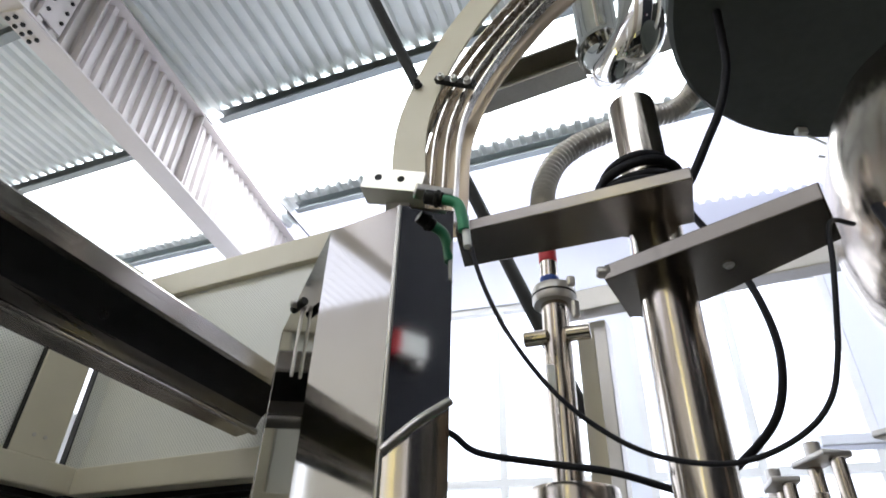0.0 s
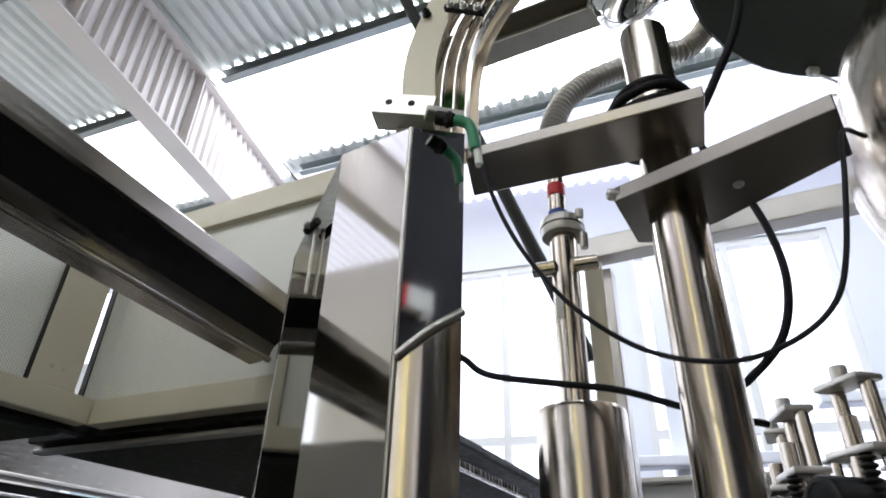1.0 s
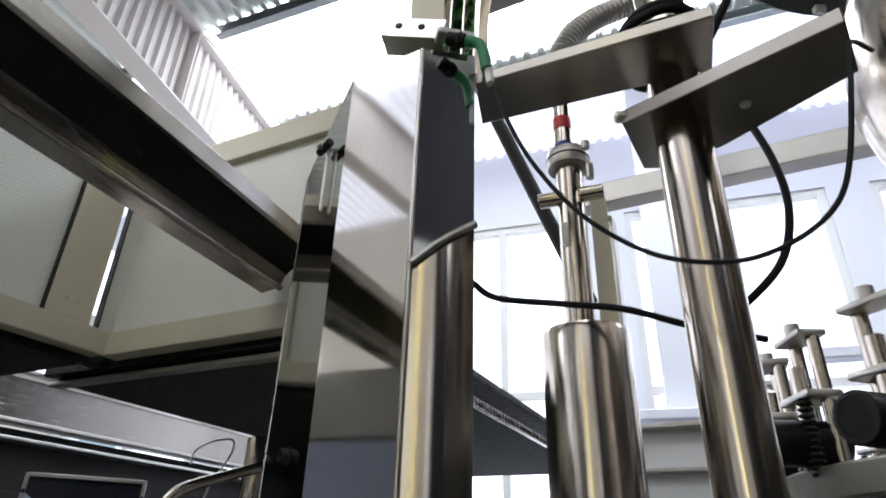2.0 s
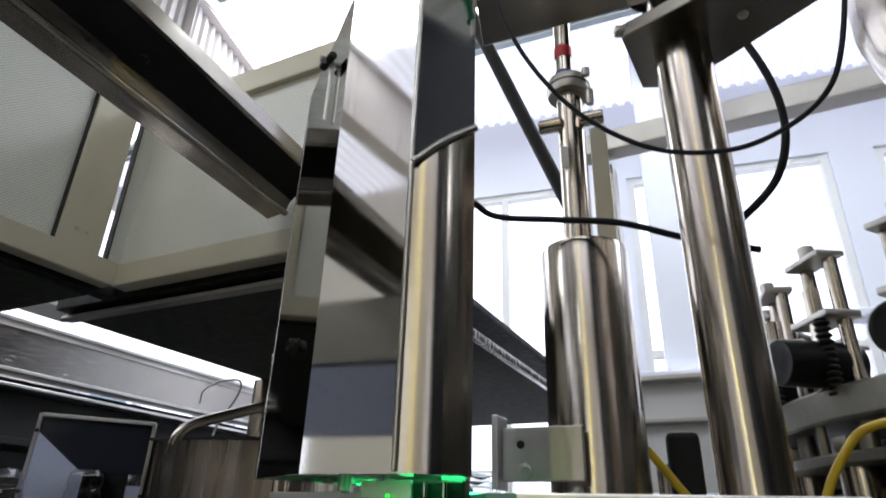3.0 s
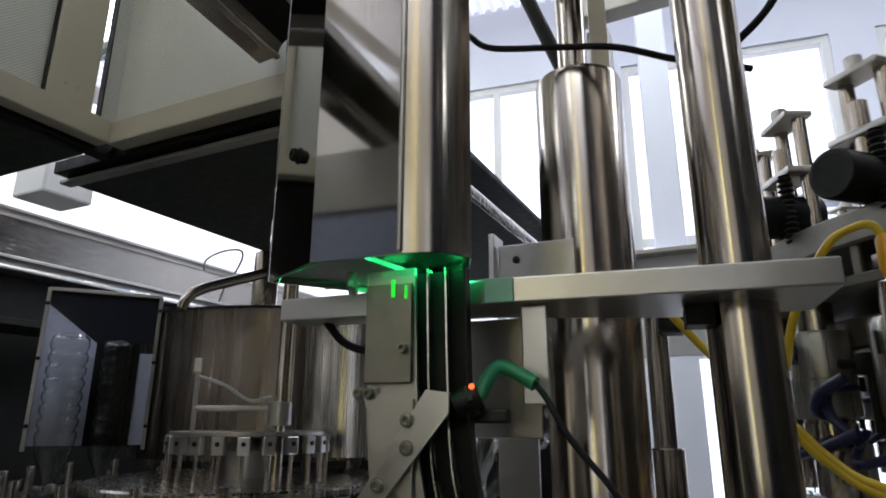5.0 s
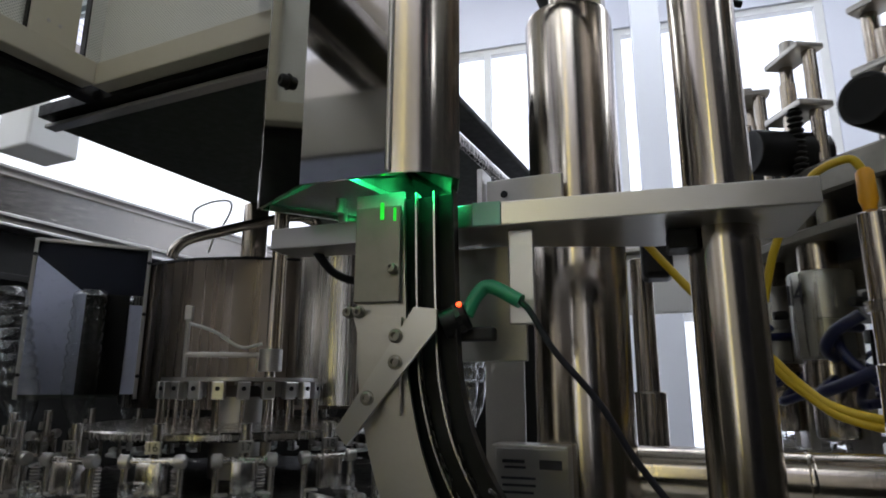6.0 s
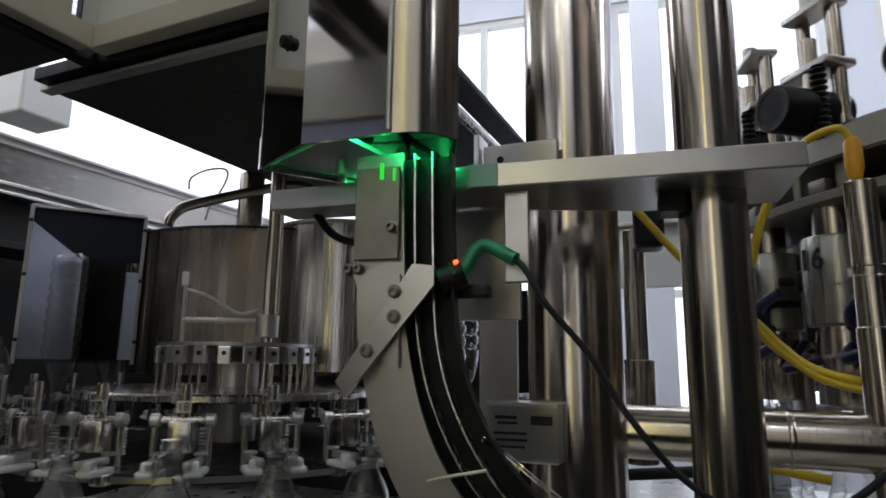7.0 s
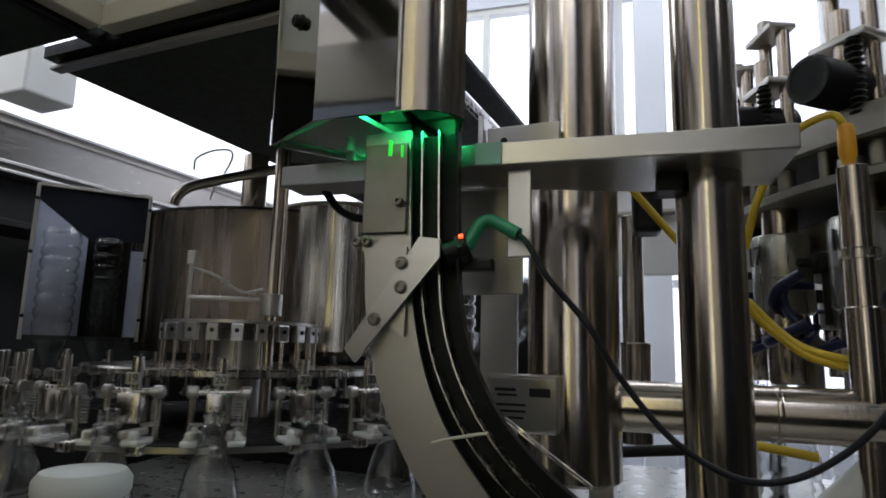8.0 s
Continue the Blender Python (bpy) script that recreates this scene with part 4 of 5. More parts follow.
part("upright", box(-0.16, 1.55, 1.45, 0.05, 0.05, 2.1, 0.003, -9.5), DULL, rail)
sill = thing("enclosure_sill", "pale machine panel below the enclosure windows", "panel")
part("panel", box(-0.02, 2.4, 1.99, 0.75, 0.04, 0.34, 0.003, -8), WHITE, sill)
part("leg", box(-0.30, 2.45, 0.91, 0.06, 0.06, 1.82, 0.003, -8), DULL, sill)
part("leg", box(0.26, 2.37, 0.91, 0.06, 0.06, 1.82, 0.003, -8), DULL, sill)
part("ledge", box(-0.02, 2.37, 2.165, 0.80, 0.10, 0.016, 0.003, -8), DULL, sill)
part("ledge", box(-0.02, 2.37, 2.03, 0.80, 0.08, 0.012, 0.003, -8), DULL, sill)
tagged(part("block_clamp", prism([(-0.10, 1.18), (-0.055, 1.18), (-0.055, 1.24), (-0.10, 1.24)], 1.74, 1.83, 0.008), GUARD), "dark block clamp behind the support plate", "clamp")
chan = thing("wall_channel", "long stainless channel with a projecting lip", "channel")
part("web", box(-2.0, 2.2, 2.19, 0.05, 3.6, 0.13, 0.004, TURN8), STEEL_LONG, chan)
part("lip", box(-1.975, 2.2, 2.268, 0.10, 3.6, 0.012, 0.002, TURN8), BARE, chan)
part("lower_lip", box(-1.98, 2.2, 2.115, 0.09, 3.6, 0.012, 0.002, TURN8), DULL, chan)
lowb = thing("wall_channel", "lower stainless ledge with bright edge", "channel")
part("lip", box(-1.80, 1.9, 2.03, 0.08, 2.6, 0.010, 0.002, TURN8), BARE, lowb)
part("web", box(-1.84, 1.9, 1.96, 0.02, 2.6, 0.13, 0.002, TURN8), GUARD, lowb)
tagged(part("bright_partition", box(-2.6, 2.2, 2.7, 0.03, 4.2, 0.8, 0.0, TURN8), DAYLIGHT), "white sunlit window strip above the channel", "window", kind="structure")
tagged(part("junction_box", box(-1.87, 1.60, 2.36, 0.16, 0.16, 0.16, 0.008, TURN8), WHITE), "white box standing on the stainless channel", "box")
back = thing("machine_back_panel", "dark machine back panel below the stainless channel", "panel")
part("panel", box(-2.02, 2.2, 1.05, 0.03, 4.2, 2.1, 0.002, TURN8), GUARD, back)
part("ledge", box(-1.89, 1.9, 1.885, 0.22, 2.6, 0.02, 0.002, TURN8), GUARD, back)
# low dark panel behind the camera, added to darken the lower steel
tagged(part("dark_screen", box(0.85, -0.75, 0.72, 2.9, 0.04, 1.44, 0.004), GUARD), "unseen low dark panel added to darken reflections", "door", kind="structure")
tagged(part("enclosure_back", box(-1.15, 2.35, 0.9, 1.7, 0.03, 1.8, 0.002, TURN8), GUARD), "dark panel behind the rinser drum", "panel", kind="structure")
cable("cable", "short black hose sagging under the support plate", [(-0.395, 0.72, 1.70), (-0.385, 0.735, 1.683), (-0.368, 0.745, 1.676), (-0.350, 0.75, 1.680), (-0.342, 0.75, 1.70)], 0.004)
pillar = thing("hall_pillar", "pale lavender hall pillar with a cable tray across", "pillar", kind="structure")
part("shaft", box(0.13, 4.55, 2.7, 0.20, 0.20, 5.4, 0.01), WALLPAINT, pillar)
part("tray", box(0.15, 4.38, 2.62, 1.1, 0.14, 0.07, 0.01), WALLPAINT, pillar)
other_pillar = thing("hall_pillar", "pale lavender hall pillar beside the windows", "pillar", kind="structure")
part("shaft", box(2.3, 4.55, 2.7, 0.20, 0.20, 5.4, 0.01), WALLPAINT, other_pillar)
part("tray", box(2.0, 4.38, 2.95, 2.2, 0.14, 0.07, 0.01), WALLPAINT, other_pillar)
cable("cable", "thin white wire loop over the rinser drum", [(-0.974, 1.253, 1.91), (-0.972, 1.255, 1.935), (-0.949, 1.272, 1.955), (-0.922, 1.292, 1.962), (-0.915, 1.297, 1.948), (-0.924, 1.291, 1.915), (-0.94, 1.281, 1.88), (-0.95, 1.28, 1.85)], 0.0022, PLASTIC)
# out of view on the right, added to darken columns and filler
east = thing("side_screen", "unseen dark side panel added to darken the right side", "panel", kind="structure")
part("panel", box(1.75, 1.3, 1.1, 0.04, 4.0, 2.2, 0.004), GUARD, east)
part("rail", box(1.75, 1.3, 2.22, 0.06, 4.0, 0.04, 0.004), DULL, east)
# taller unseen panel, added to darken drum and rinser wheel
tagged(part("dark_screen", box(-1.95, -0.75, 0.9, 2.6, 0.04, 1.8, 0.004), GUARD), "unseen tall dark panel added to darken drum and carousel", "door", kind="structure")
tagged(part("tie_bar", rod((-0.124, 1.151, 1.413), (-0.025, 1.145, 1.424), 0.008, 16), GUARD, smooth=True), "short dark tie bar below the header pipe", "bar")
cable("cable", "yellow hose lying low behind the column", [(-0.03, 1.143, 1.432), (-0.005, 1.115, 1.442), (0.02, 1.095, 1.445), (0.044, 1.085, 1.441), (0.077, 1.077, 1.437), (0.106, 1.07, 1.433)], 0.006, YELLOW)
tagged(part("pale_pipe", rod((0.03, 0.884, 1.381), (0.12, 0.857, 1.481), 0.014, 20), PLASTIC, smooth=True), "pale plastic pipe slanting below the header pipe", "pipe")

# ---- rinser: drum guard, window panel, hub, grippers, bottles ----
RC = Vector((-0.84, 1.27, 0))
RR, RN, PERIOD, RPHASE = 0.43, 22, 0.6, 11.4


def rinser_fixed():
    t = thing("rinser_drum", "brushed steel drum guard of the bottle rinser", "guard")
    cx, cy, r = -1.05, 1.75, 0.384
    b = bmesh.new()
    n, a0, a1 = 44, radians(-175), radians(38)
    lo, hi, lo2, hi2 = [], [], [], []
    for k in range(n + 1):
        a = a0 + (a1 - a0) * k / n
        c, s = math.cos(a), math.sin(a)
        for lst, rr, z in ((lo, r, 1.53), (hi, r, 1.855), (lo2, r - 0.004, 1.53), (hi2, r - 0.004, 1.855)):
            lst.append(b.verts.new((cx + rr * c, cy + rr * s, z)))
    for k in range(n):
        b.faces.new((lo[k], lo[k + 1], hi[k + 1], hi[k]))
        b.faces.new((lo2[k], hi2[k], hi2[k + 1], lo2[k + 1]))
        b.faces.new((hi[k], hi[k + 1], hi2[k + 1], hi2[k]))
        b.faces.new((lo[k], lo2[k], lo2[k + 1], lo[k + 1]))
    part("shell", b, DRUMSTEEL, t, smooth=True)
    part("lid", lathe([(0.0, 1.856), (r - 0.01, 1.856), (r + 0.004, 1.854), (r + 0.004, 1.860), (0.0, 1.866)], 56, pose(cx, cy, 0)), GUARD, t, smooth=True)
    side = thing("rinser_drum", "paler curved steel guard beside the rinser drum", "guard")
    part("shell", lathe([(0.145, 1.54), (0.155, 1.54), (0.155, 1.868), (0.145, 1.87)], 48, pose(-0.773, 1.58, 0)), STEEL, side, smooth=True)
    part("lid", lathe([(0.0, 1.868), (0.165, 1.868), (0.165, 1.874), (0.0, 1.876)], 48, pose(-0.773, 1.58, 0)), FRAME, side, smooth=True)
    vent = thing("drum_pipe", "olive-lit steel pipe standing behind the drum", "pipe")
    part("tube", rod((-0.93, 1.41, 1.86), (-0.93, 1.41, 1.985), 0.028, 28), STEEL_ROUND, vent, smooth=True)
    arm = thing("bent_pipe", "slim bent steel pipe rising from the drum", "pipe")
    part("tube", tube([(-0.968, 1.195, 1.822), (-0.962, 1.199, 1.842), (-0.943, 1.213, 1.862), (-0.89, 1.252, 1.886), (-0.83, 1.294, 1.910), (-0.78, 1.325, 1.925), (-0.745, 1.35, 1.92), (-0.735, 1.355, 1.88)], 0.0105, 14), STEEL_ROUND, arm, smooth=True)
    # flat guard panel with an arched opening
    p = thing("guard_panel", "dark guard panel with arched bottle opening and bright edges", "guard")
    a, b2 = Vector((-1.362, 1.235, 0)), Vector((-1.200, 1.392, 0))
    d = (b2 - a).normalized()
    w = (b2 - a).length
    nrm = Vector((d.y, -d.x, 0))
    m = Matrix(((d.x, nrm.x, 0, a.x), (d.y, nrm.y, 0, a.y), (0, 0, 1, 0), (0, 0, 0, 1)))

    def local(x0, x1, z0, z1, y, th):
        return box((x0 + x1) / 2, y, (z0 + z1) / 2, x1 - x0, th, z1 - z0, 0.001)

    part("upper_sheet", local(0.004, w - 0.004, 1.782, 1.89, -0.001, 0.004), ACRYL, p, at=m)
    # blue-grey sheets carry the panel's reflection, with its slanted upper edge
    left_tone = part("left_sheet", prism([(0.004, 1.56), (0.106, 1.56), (0.106, 1.778), (0.004, 1.858)], 0, 0.004), BLUESHEET, p)
    left_tone.matrix_basis = m @ Matrix(((1, 0, 0, 0), (0, 0, -1, 0.0055), (0, 1, 0, 0), (0, 0, 0, 1)))
    part("right_sheet", local(0.194, w - 0.004, 1.56, 1.76, 0, 0.004), BLUESHEET, p, at=m)
    arch = bmesh.new()
    x0, x1, zt, rr = 0.106, 0.194, 1.7815, 0.03
    outer = [(x0, 1.56), (x0, zt), (x1, zt), (x1, 1.56)]
    inner = [(x0 + 0.010, 1.56), (x0 + 0.010, zt - 0.012 - rr)]
    inner += [(x0 + 0.010 + rr - rr * math.cos(q), zt - 0.012 - rr + rr * math.sin(q)) for q in (radians(22), radians(45), radians(68), radians(90))]
    inner += [(x1 - 0.010 - rr + rr * math.sin(q), zt - 0.012 - rr + rr * math.cos(q)) for q in (0, radians(22), radians(45), radians(68))]
    inner += [(x1 - 0.010, zt - 0.012 - rr), (x1 - 0.010, 1.56)]
    outl = outer[:2] + outer[2:]
    loop = outl[:1] + outl[1:] + inner[::-1]
    f0 = [arch.verts.new((x, -0.004, z)) for x, z in loop]
    f1 = [arch.verts.new((x, 0.006, z)) for x, z in loop]
    arch.faces.new(f0)
    arch.faces.new(f1[::-1])
    for k in range(len(loop)):
        arch.faces.new((f0[k], f0[(k + 1) % len(loop)], f1[(k + 1) % len(loop)], f1[k]))
    bmesh.ops.triangulate(arch, faces=[f for f in arch.faces if len(f.verts) > 4])
    part("arch_edge", arch, BLACK, p, at=m)
    for x in (0.0, w):
        e = part("edge_strip", local(x - 0.004, x + 0.004, 1.55, 1.895, 0.004, 0.010), BARE, p, at=m)
        for z in (1.60, 1.74, 1.86):
            bolt(e, (x, 0.009, z), (0, 1, 0), 0.0035, 0.002, GUARD)
    part("top_strip", local(0.0, w, 1.889, 1.897, 0.004, 0.010), DULL, p, at=m)
    # dark sheet added behind the arch to keep its inside in shade
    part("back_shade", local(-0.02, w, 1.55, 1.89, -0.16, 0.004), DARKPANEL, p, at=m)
    # spray rod on a side arm, hung from the centre post
    post = thing("rinser_post", "slim steel centre post with a spray side arm", "post")
    c = Vector((-0.752, 1.225, 0))
    part("post", rod((c.x, c.y, 1.42), (c.x, c.y, 1.93), 0.010, 24), STEEL_ROUND, post, smooth=True)
    part("post", rod((c.x + 0.014, c.y + 0.004, 1.62), (c.x + 0.014, c.y + 0.004, 1.93), 0.0045, 14), STEEL_ROUND, post, smooth=True)
    part("collar", rod((c.x, c.y, 1.605), (c.x, c.y, 1.645), 0.021, 28), DULL, post, smooth=True)
    end = Vector((-0.885, 1.16, 0))
    part("side_arm", tube([(c.x, c.y, 1.634), (c.x - 0.06, c.y - 0.03, 1.634), (end.x, end.y, 1.634)], 0.005, 10), DULL, post, smooth=True)
    part("spray_rod", rod((end.x, end.y, 1.555), (end.x, end.y, 1.70), 0.0045, 12), DULL, post, smooth=True)
    part("head_block", box(end.x, end.y, 1.708, 0.014, 0.012, 0.026, 0.002, 20), BARE, post)
    part("nozzle", lathe([(0.006, 1.555), (0.012, 1.565), (0.012, 1.575), (0.006, 1.582)], 16, pose(end.x, end.y, 0)), PLASTIC, post, smooth=True)
    part("hose", tube([(end.x, end.y, 1.69), (-0.84, 1.175, 1.675), (-0.80, 1.20, 1.648), (c.x - 0.02, c.y, 1.655)], 0.003, 8), PLASTIC, post, smooth=True)


rinser_fixed()


def rinser_wheel():
    """Turning wheel: plate, upper ring of blocks, and a gripper for each bottle."""
    w = thing("rinser_carousel", "turning steel wheel of the bottle rinser with grippers", "carousel", at=Matrix.Translation(RC))
    part("plate", lathe([(0.03, 1.498), (0.27, 1.498), (0.273, 1.501), (0.273, 1.509), (0.27, 1.512), (0.03, 1.514)], 72), STEEL, w, smooth=True)
    part("lower_plate", lathe([(0.03, 1.40), (0.36, 1.40), (0.363, 1.403), (0.363, 1.411), (0.36, 1.414), (0.03, 1.416)], 72), GUARD, w, smooth=True)
    part("rim", lathe([(0.3632, 1.403), (0.3665, 1.403), (0.3665, 1.411), (0.3632, 1.411)], 72), BARE, w, smooth=True)
    part("hub", lathe([(0.05, 1.36), (0.05, 1.56), (0.03, 1.58)], 32), DULL, w, smooth=True)
    part("block_ring", lathe([(0.128, 1.588), (0.142, 1.588), (0.142, 1.594), (0.128, 1.594)], 60), DULL, w, smooth=True)
    blocks, legs = None, None
    for k in range(22):
        a = 2 * math.pi * k / 22
        m = pose(0.142 * math.cos(a), 0.142 * math.sin(a), 1.572, 0, 0, math.degrees(a))
        if blocks is None:
            blocks = part("block", box(0, 0, 0, 0.012, 0.022, 0.030, 0.002), BARE, w, at=m)
            legs = part("leg", rod((0, 0, -0.062), (0, 0, -0.014), 0.0035, 10), STEEL_ROUND, w, smooth=True, at=m)
            stud = part("stud", rod((0.006, 0, 0.003), (0.009, 0, 0.003), 0.004, 10, 0.0005), INK, w, at=m)
        else:
            for src in (blocks, legs, stud):
                o = src.copy()
                scene.collection.objects.link(o)
                o.parent = w
                o.matrix_basis = m
    body = jaw = None
    for k in range(RN):
        a = 2 * math.pi * k / RN
        m = pose(RR * math.cos(a), RR * math.sin(a), 0, 0, 0, math.degrees(a))
        if body is None:
            b = bmesh.new()
            box(-0.040, 0, 1.466, 0.026, 0.032, 0.040, 0.003, bm=b)
            box(-0.10, 0, 1.408, 0.10, 0.020, 0.014, 0.002, bm=b)
            for s in (-1, 1):
                rod((-0.040, s * 0.034, 1.425), (-0.040, s * 0.034, 1.488), 0.0042, 12, bm=b)
            rod((-0.045, 0, 1.478), (-0.045, 0, 1.532), 0.0075, 12, bm=b)
            rod((-0.040, -0.036, 1.486), (-0.040, 0.036, 1.486), 0.0045, 10, bm=b)
            body = part("gripper_body", b, STEEL, w, smooth=True, at=m)
            pieces = [body]
            pieces.append(part("spring", tube([(-0.062, 0.022, 1.44), (-0.062, 0.022, 1.46), (-0.062, 0.022, 1.475)], 0.0055, 8, 8, 0.0016, 8), DULL, w, smooth=True, at=m))
            for s in (-1, 1):
                pieces.append(part("roller", rod((-0.040, s * 0.027, 1.486), (-0.040, s * 0.041, 1.486), 0.0088, 14, 0.002), DULL, w, smooth=True, at=m))
                pieces.append(part("gripper_jaw", box(-0.005, s * 0.024, 1.438, 0.050, 0.010, 0.010, 0.003, turn=-s * 8), DULL, w, at=m))
                pieces.append(part("jaw_pad", box(-0.008, s * 0.028, 1.427, 0.044, 0.022, 0.008, 0.003), PLASTIC, w, at=m))
                pieces.append(part("jaw_finger", box(0.002, s * 0.024, 1.435, 0.022, 0.017, 0.014, 0.004, turn=s * 14), PLASTIC, w, at=m))
                pieces.append(part("jaw_washer", rod((-0.034, s * 0.026, 1.443), (-0.034, s * 0.026, 1.447), 0.009, 12, 0.001), BARE, w, smooth=True, at=m))
            pieces.append(part("number_tile", box(-0.036, 0, 1.503, 0.003, 0.019, 0.015, 0.0006), DULL, w, at=m))
        else:
            for src in pieces:
                o = src.copy()
                scene.collection.objects.link(o)
                o.parent = w
                o.matrix_basis = m
        text = bpy.data.curves.new("number", "FONT")
        text.body = str((k + 10) % RN + 1)
        text.size, text.extrude = 0.0145, 0.0004
        text.align_x, text.align_y = "CENTER", "CENTER"
        text.materials.append(INK)
        o = new("number", text)
        o.parent = w
        o.matrix_basis = m @ Matrix(((0, 0, 1, -0.0340), (1, 0, 0, 0), (0, 1, 0, 1.503), (0, 0, 0, 1)))
    return w


def bottle():
    """A clear ribbed 1.5 litre bottle, neck ring at the origin, body hanging below."""
    t = thing("bottle", "clear ribbed plastic bottle held by its neck", "bottle", "bottles in the rinser")
    neck = [(0.0105, 0.022), (0.0125, 0.022), (0.0125, 0.016), (0.0135, 0.015), (0.0125, 0.012), (0.0125, 0.006), (0.0165, 0.004), (0.0165, 0.001), (0.0125, -0.002), (0.0125, -0.0098)]
    part("neck", lathe(neck + [(r - 0.0012, z) for r, z in neck[::-1]], 20), PET, t, smooth=True)
    prof = [(0.0125, -0.010), (0.018, -0.028), (0.030, -0.052), (0.0355, -0.080)]
    for k in range(7):
        z = -0.09 - 0.026 * k
        prof += [(0.037, z), (0.037, z - 0.012), (0.0332, z - 0.016), (0.0332, z - 0.020)]
    prof += [(0.037, -0.275), (0.0355, -0.292), (0.028, -0.300), (0.016, -0.294), (0.0005, -0.290)]
    part("body", lathe(prof + [(max(0.0004, r - 0.0007), z + (0.0007 if z < -0.28 else 0)) for r, z in prof[::-1]], 28), PET, t, smooth=True)
    return t


wheel = rinser_wheel()
first = bottle()
bottles = [first] + [copy_thing(first, Matrix.Identity(4)) for k in range(RN - 1)]
for o in bottles:
    o.rotation_mode = "QUATERNION"

# bright turning cover in the foreground of the wheel
cup = thing("white_cap", "white round plastic cap of a gripper station", "cap")
part("dome", lathe([(0.0, 1.395), (0.044, 1.395), (0.046, 1.400), (0.046, 1.412), (0.040, 1.420), (0.02, 1.423), (0.0, 1.424)], 36, pose(-0.655, 0.735, 0)), PLASTIC, cup, smooth=True)
part("stem", rod((-0.66, 0.73, 1.11), (-0.66, 0.73, 1.396), 0.02, 24), DULL, cup, smooth=True)
table = thing("machine_table", "wet stainless machine table below the carousels", "table")
part("top", box(-0.25, 1.6, 1.10, 3.2, 2.6, 0.02, 0.003), TABLESTEEL, table)
part("apron", box(-0.25, 1.6, 0.54, 3.1, 2.5, 1.08, 0.01), GUARD, table)

# ---- filler carousel ----
FC = Vector((0.56, 1.40, 0))
FR, FN = 0.45, 18


def filler():
    w = thing("filler_carousel", "turning filler carousel with numbered valves", "carousel", at=Matrix.Translation(FC))
    part("ring_plate", lathe([(FR - 0.10, 1.842), (FR + 0.03, 1.842), (FR + 0.034, 1.846), (FR + 0.034, 1.884), (FR + 0.03, 1.888), (FR - 0.10, 1.888)], 96), SHADED_STAINED, w, smooth=True)
    part("flange", lathe([(FR - 0.10, 1.785), (FR + 0.032, 1.785), (FR + 0.036, 1.788), (FR + 0.036, 1.799), (FR + 0.032, 1.802), (FR - 0.10, 1.802)], 96), SHADED_STAINED, w, smooth=True)
    part("inner_drum", lathe([(0.30, 1.80), (0.33, 1.80), (0.33, 1.845), (0.30, 1.845)], 64), GUARD, w, smooth=True)
    part("lower_ring", lathe([(FR - 0.12, 1.715), (FR - 0.04, 1.715), (FR - 0.036, 1.719), (FR - 0.036, 1.757), (FR - 0.04, 1.761), (FR - 0.12, 1.761)], 96), SHADED_STAINED, w, smooth=True)
    part("bowl", lathe([(0.0, 1.52), (0.22, 1.52), (0.27, 1.58), (0.27, 1.86), (0.24, 1.90), (0.0, 1.93)], 64), STEEL_ROUND, w, smooth=True)
    part("core", lathe([(0.15, 1.13), (0.15, 1.53)], 40), GUARD, w, smooth=True)
    part("bottle_plate", lathe([(0.15, 1.165), (FR + 0.05, 1.165), (FR + 0.05, 1.183), (0.15, 1.183)], 72), STEEL, w, smooth=True)
    kinds = {}

    def make(name, bm, mat, smooth=True):
        me = bpy.data.meshes.new(name)
        bmesh.ops.recalc_face_normals(bm, faces=bm.faces[:])
        bm.to_mesh(me)
        bm.free()
        me.materials.append(mat)
        if smooth:
            me.shade_smooth()
            me.set_sharp_from_angle(angle=radians(38))
        kinds[name] = me

    b = bmesh.new()
    for s in (-1, 1):
        rod((-0.01, s * 0.027, 1.872), (-0.01, s * 0.027, 2.085), 0.0105, 14, bm=b)
    rod((0.012, 0, 1.872), (0.012, 0, 2.04), 0.012, 16, bm=b)
    make("valve_post", b, STEEL_ROUND)
    b = bmesh.new()
    box(-0.004, 0, 2.088, 0.045, 0.082, 0.010, 0.003, bm=b)
    rod((0.004, 0.0, 2.092), (0.004, 0.0, 2.112), 0.012, 14, bm=b)
    make("valve_bridge", b, DULL)
    make("valve_yoke", box(0.0, 0, 1.992, 0.055, 0.086, 0.012, 0.003), DULL)
    make("spring", tube([(0.026, 0.026, 1.875), (0.026, 0.026, 1.93), (0.026, 0.026, 1.985)], 0.009, 10, 8, 0.0025, 12), GUARD)
    make("air_cylinder", lathe([(0.0, -0.03), (0.031, -0.03), (0.034, -0.027), (0.034, 0.082), (0.032, 0.085), (0.026, 0.085), (0.025, 0.083), (0.0245, 0.058), (0.0, 0.057)], 28, pose(0, 0, 1.925, 0, 90, 0)), BLACK)
    make("cylinder_face", lathe([(0.0262, 0.0852), (0.0318, 0.0852), (0.0318, 0.0862), (0.0262, 0.0862), (0.0262, 0.0852)], 28, pose(0, 0, 1.925, 0, 90, 0)), GUARD)
    make("valve_body", lathe([(0.0, 1.512), (0.026, 1.512), (0.028, 1.516), (0.028, 1.575), (0.035, 1.58), (0.035, 1.612), (0.033, 1.613), (0.033, 1.618), (0.0, 1.618)], 28), STEEL_ROUND)
    make("valve_sleeve", lathe([(0.0, 1.6182), (0.040, 1.6182), (0.043, 1.622), (0.043, 1.672), (0.042, 1.673), (0.043, 1.674), (0.043, 1.738), (0.040, 1.742), (0.0, 1.742)], 32), OLIVE)
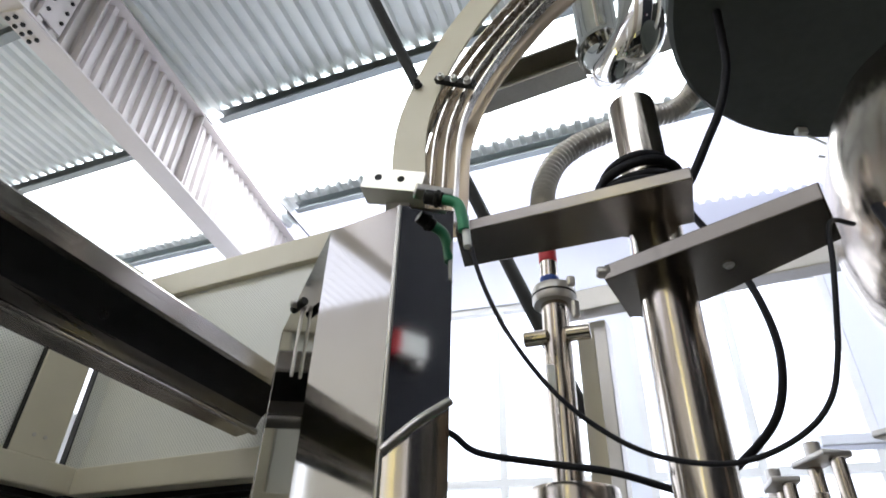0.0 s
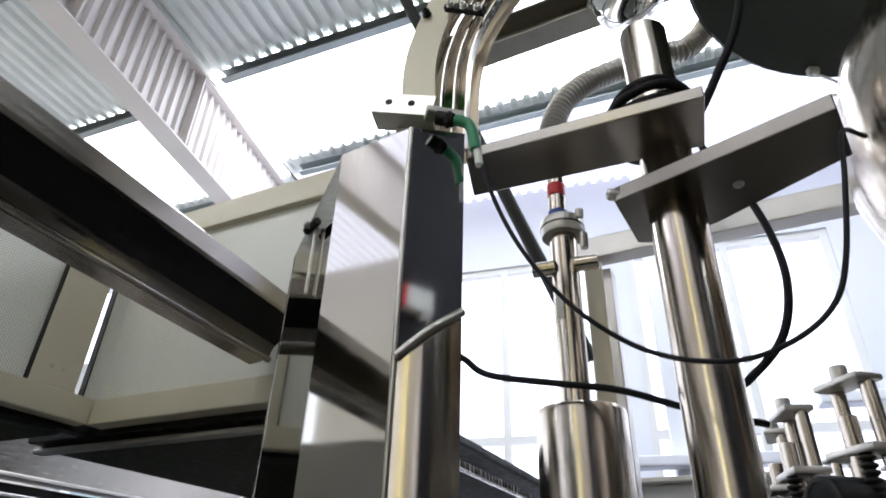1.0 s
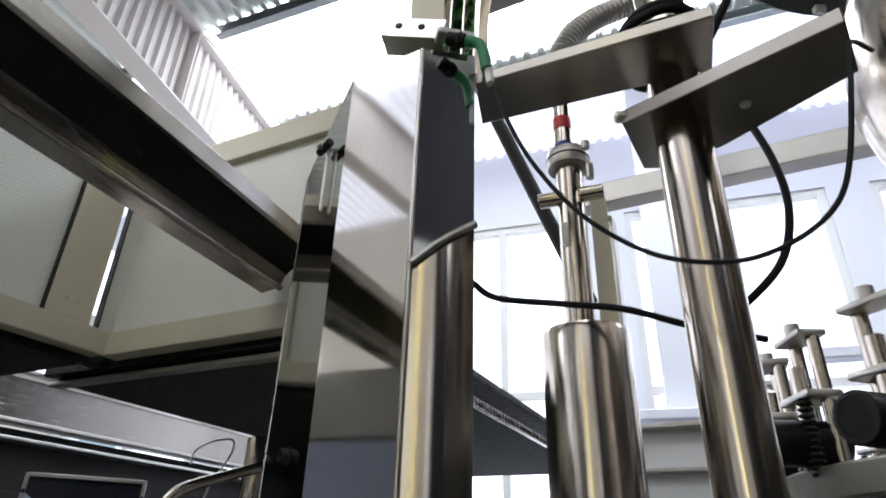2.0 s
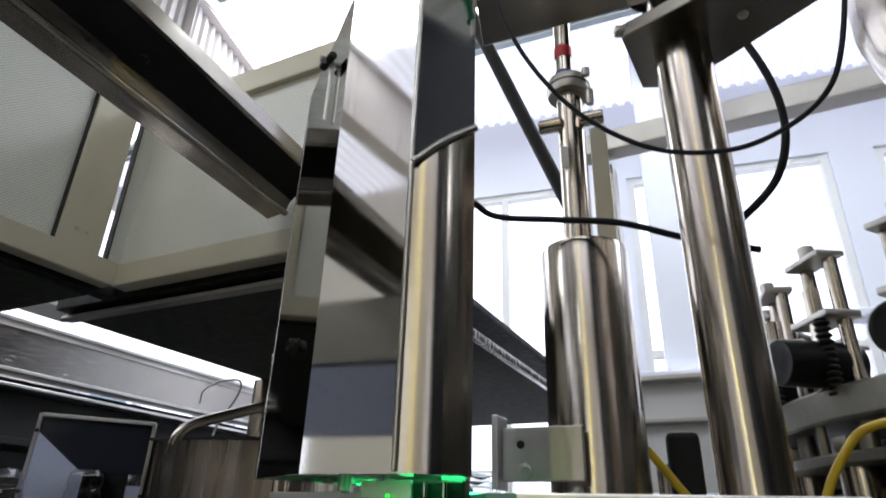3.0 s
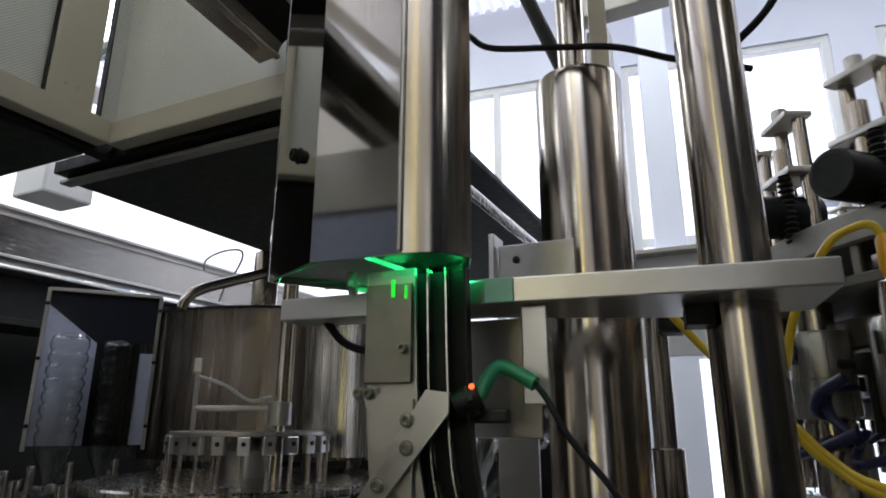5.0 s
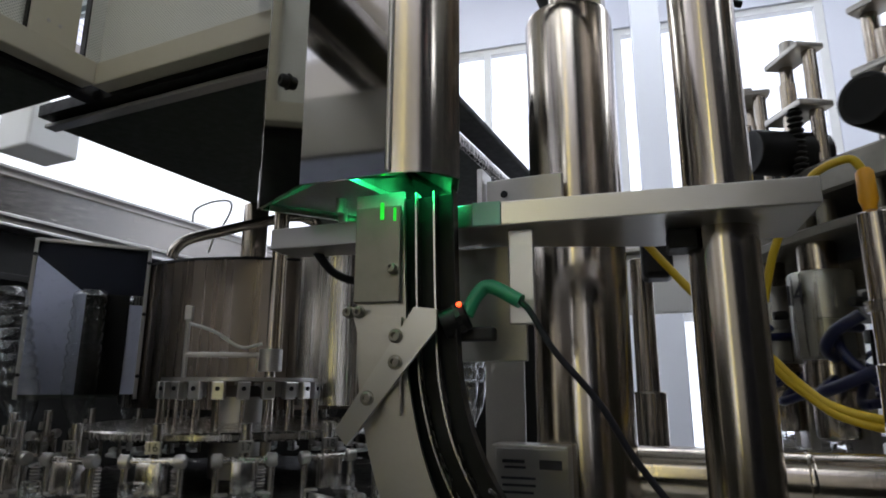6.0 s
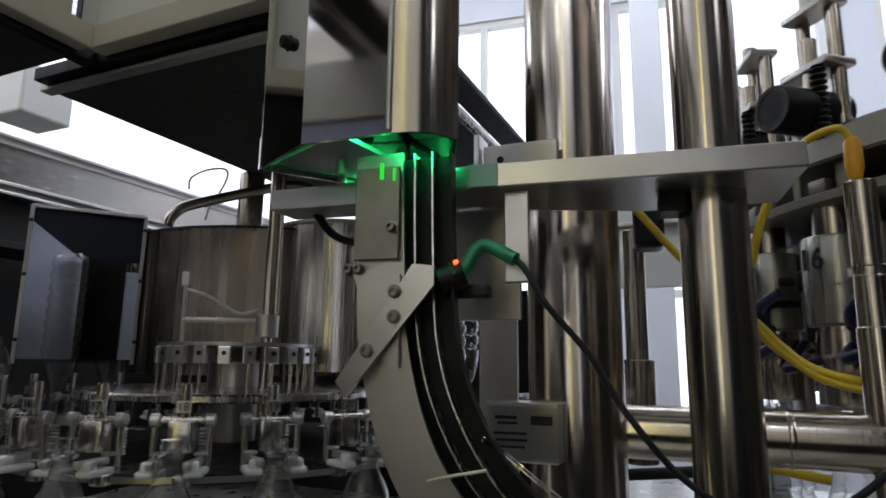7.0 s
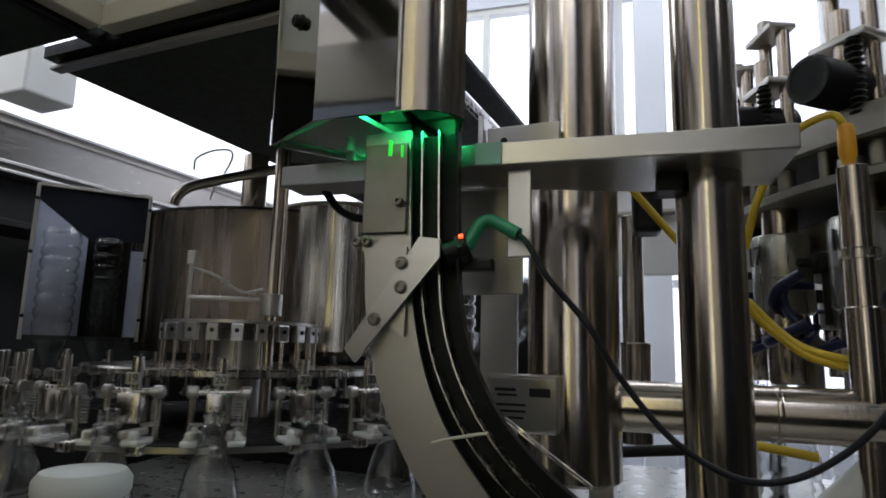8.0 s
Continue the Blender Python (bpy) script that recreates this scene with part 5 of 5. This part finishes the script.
    make("valve_neck", lathe([(0.0, 1.7422), (0.026, 1.7422), (0.026, 1.785), (0.0, 1.785)], 24), STEEL_ROUND)
    b = bmesh.new()
    rod((0.0, 0.03, 1.801), (0.0, 0.03, 1.843), 0.013, 14, bm=b)
    rod((0.018, -0.035, 1.801), (0.018, -0.035, 1.843), 0.007, 12, bm=b)
    box(0.012, 0.0, 1.815, 0.02, 0.03, 0.02, 0.003, bm=b)
    make("spacer", b, SHADED_STAINED)
    b = bmesh.new()
    tube([(0.02, 0.036, 1.62), (0.05, 0.06, 1.63), (0.055, 0.085, 1.65), (0.035, 0.11, 1.67)], 0.008, 10, bm=b)
    tube([(0.02, 0.03, 1.59), (0.055, 0.05, 1.575), (0.06, 0.08, 1.58), (0.035, 0.12, 1.60)], 0.008, 10, bm=b)
    tube([(-0.02, 0.04, 1.66), (0.03, 0.06, 1.655), (0.045, 0.085, 1.62), (0.03, 0.115, 1.585)], 0.0065, 10, bm=b)
    tube([(-0.03, 0.03, 1.60), (0.01, 0.06, 1.565), (0.02, 0.09, 1.56), (-0.01, 0.13, 1.575)], 0.0065, 10, bm=b)
    make("hose", b, NAVY)
    b = bmesh.new()
    box(-0.02, 0.078, 1.69, 0.03, 0.024, 0.03, 0.003, bm=b)
    rod((0.0, 0.078, 1.69), (0.02, 0.078, 1.69), 0.007, 12, bm=b)
    rod((-0.02, 0.078, 1.60), (-0.02, 0.078, 1.68), 0.006, 10, bm=b)
    make("hose_fitting", b, GUARD)
    b = bmesh.new()
    box(-0.05, 0, 1.479, 0.06, 0.05, 0.014, 0.003, bm=b)
    box(-0.034, 0.0, 1.535, 0.016, 0.05, 0.10, 0.003, bm=b)
    for s in (-1, 1):
        box(0.0, s * 0.02, 1.479, 0.05, 0.01, 0.01, 0.002, bm=b)
    make("neck_clamp", b, DULL)
    for k in range(FN):
        a = 2 * math.pi * k / FN
        m = pose(FR * math.cos(a), FR * math.sin(a), 0, 0, 0, math.degrees(a))
        made = {}
        for name, me in kinds.items():
            o = new(name, me)
            o.parent = w
            o.matrix_basis = m
            made[name] = o
        text = bpy.data.curves.new("number", "FONT")
        text.body = str(k + 1)
        text.size, text.extrude = 0.043, 0.0008
        text.align_x, text.align_y = "CENTER", "CENTER"
        text.materials.append(INK)
        o = new("number", text)
        o.parent = w
        o.matrix_basis = m @ Matrix(((0, 0, 1, 0.0434), (1, 0, 0, 0), (0, 1, 0, 1.708), (0, 0, 0, 1)))
    return w


carousel = filler()
filling = [copy_thing(first, Matrix.Identity(4)) for k in range(FN)]
for o in filling:
    tagged(o, "clear plastic bottle standing under a filling valve", "bottle", "bottles under the filler")
    o.rotation_mode = "QUATERNION"


# ---- motions ----
def motions():
    step = 360.0 / RN / PERIOD
    times = [0.25 * k for k in range(33)]
    rows = []
    for t in times:
        rows.append((t, Matrix.Translation(RC) @ pose(0, 0, 0, 0, 0, RPHASE - step * t)))
    walk(wheel, rows)
    fstep = 360.0 / FN / PERIOD
    walk(carousel, [(t, Matrix.Translation(FC) @ pose(0, 0, 0, 0, 0, 142.7 - fstep * t)) for t in times])
    for k, o in enumerate(filling):
        walk(o, [(t, Matrix.Translation(FC) @ pose(0, 0, 0, 0, 0, 142.7 - fstep * t + 360.0 * k / FN) @ pose(FR, 0, 1.484, 0, 0, 0)) for t in times])
    # caps: five run through singly, then a train of them backs up from the housing
    passing = [0.31, 0.41, 0.51, 0.62, 0.80] + [0.98 + 0.028 * k for k in range(12)]
    for k, o in enumerate(caps):
        rest = -0.05 - CAP_GAP * (4 - k) if k < 5 else -0.015 + CAP_GAP * (k - 5)
        wait = 0.52 + CAP_GAP * k
        rows = []
        for n in range(36):
            t = n * 0.05 if n < 35 else 8.0
            p, lean = along(min(wait, max(rest, 0.30 + 1.1 * (passing[k] - t))))
            rows.append((t, Matrix.Translation(p + Vector((0, 0.0245, 0))) @ pose(0, 0, 0, 90, 0, 0) @ pose(0, 0, 0, 0, 0, -lean)))
        walk(o, rows)
    fine = [0.125 * k for k in range(65)]
    for k, o in enumerate(bottles):
        rows = []
        for t in fine:
            a = RPHASE - step * t + 360.0 * k / RN
            # clockwise turn: rise between 238 and 192 degrees, fall again between 10 and -30
            q = a % 360
            up_share = 0.0
            if 10 <= q <= 186:
                up_share = 1.0
            elif 186 < q < 246:
                up_share = (246 - q) / 60
            elif q < 10:
                up_share = 0.5 + q / 20
            elif q > 330:
                up_share = max(0.0, (q - 340) / 40)
            rows.append((t, Matrix.Translation(RC) @ pose(0, 0, 0, 0, 0, a) @ pose(RR + 0.012 - 0.012 * up_share, 0, 1.446 + 0.040 * up_share, 0, -180 * up_share, 0)))
        walk(o, rows)


motions()
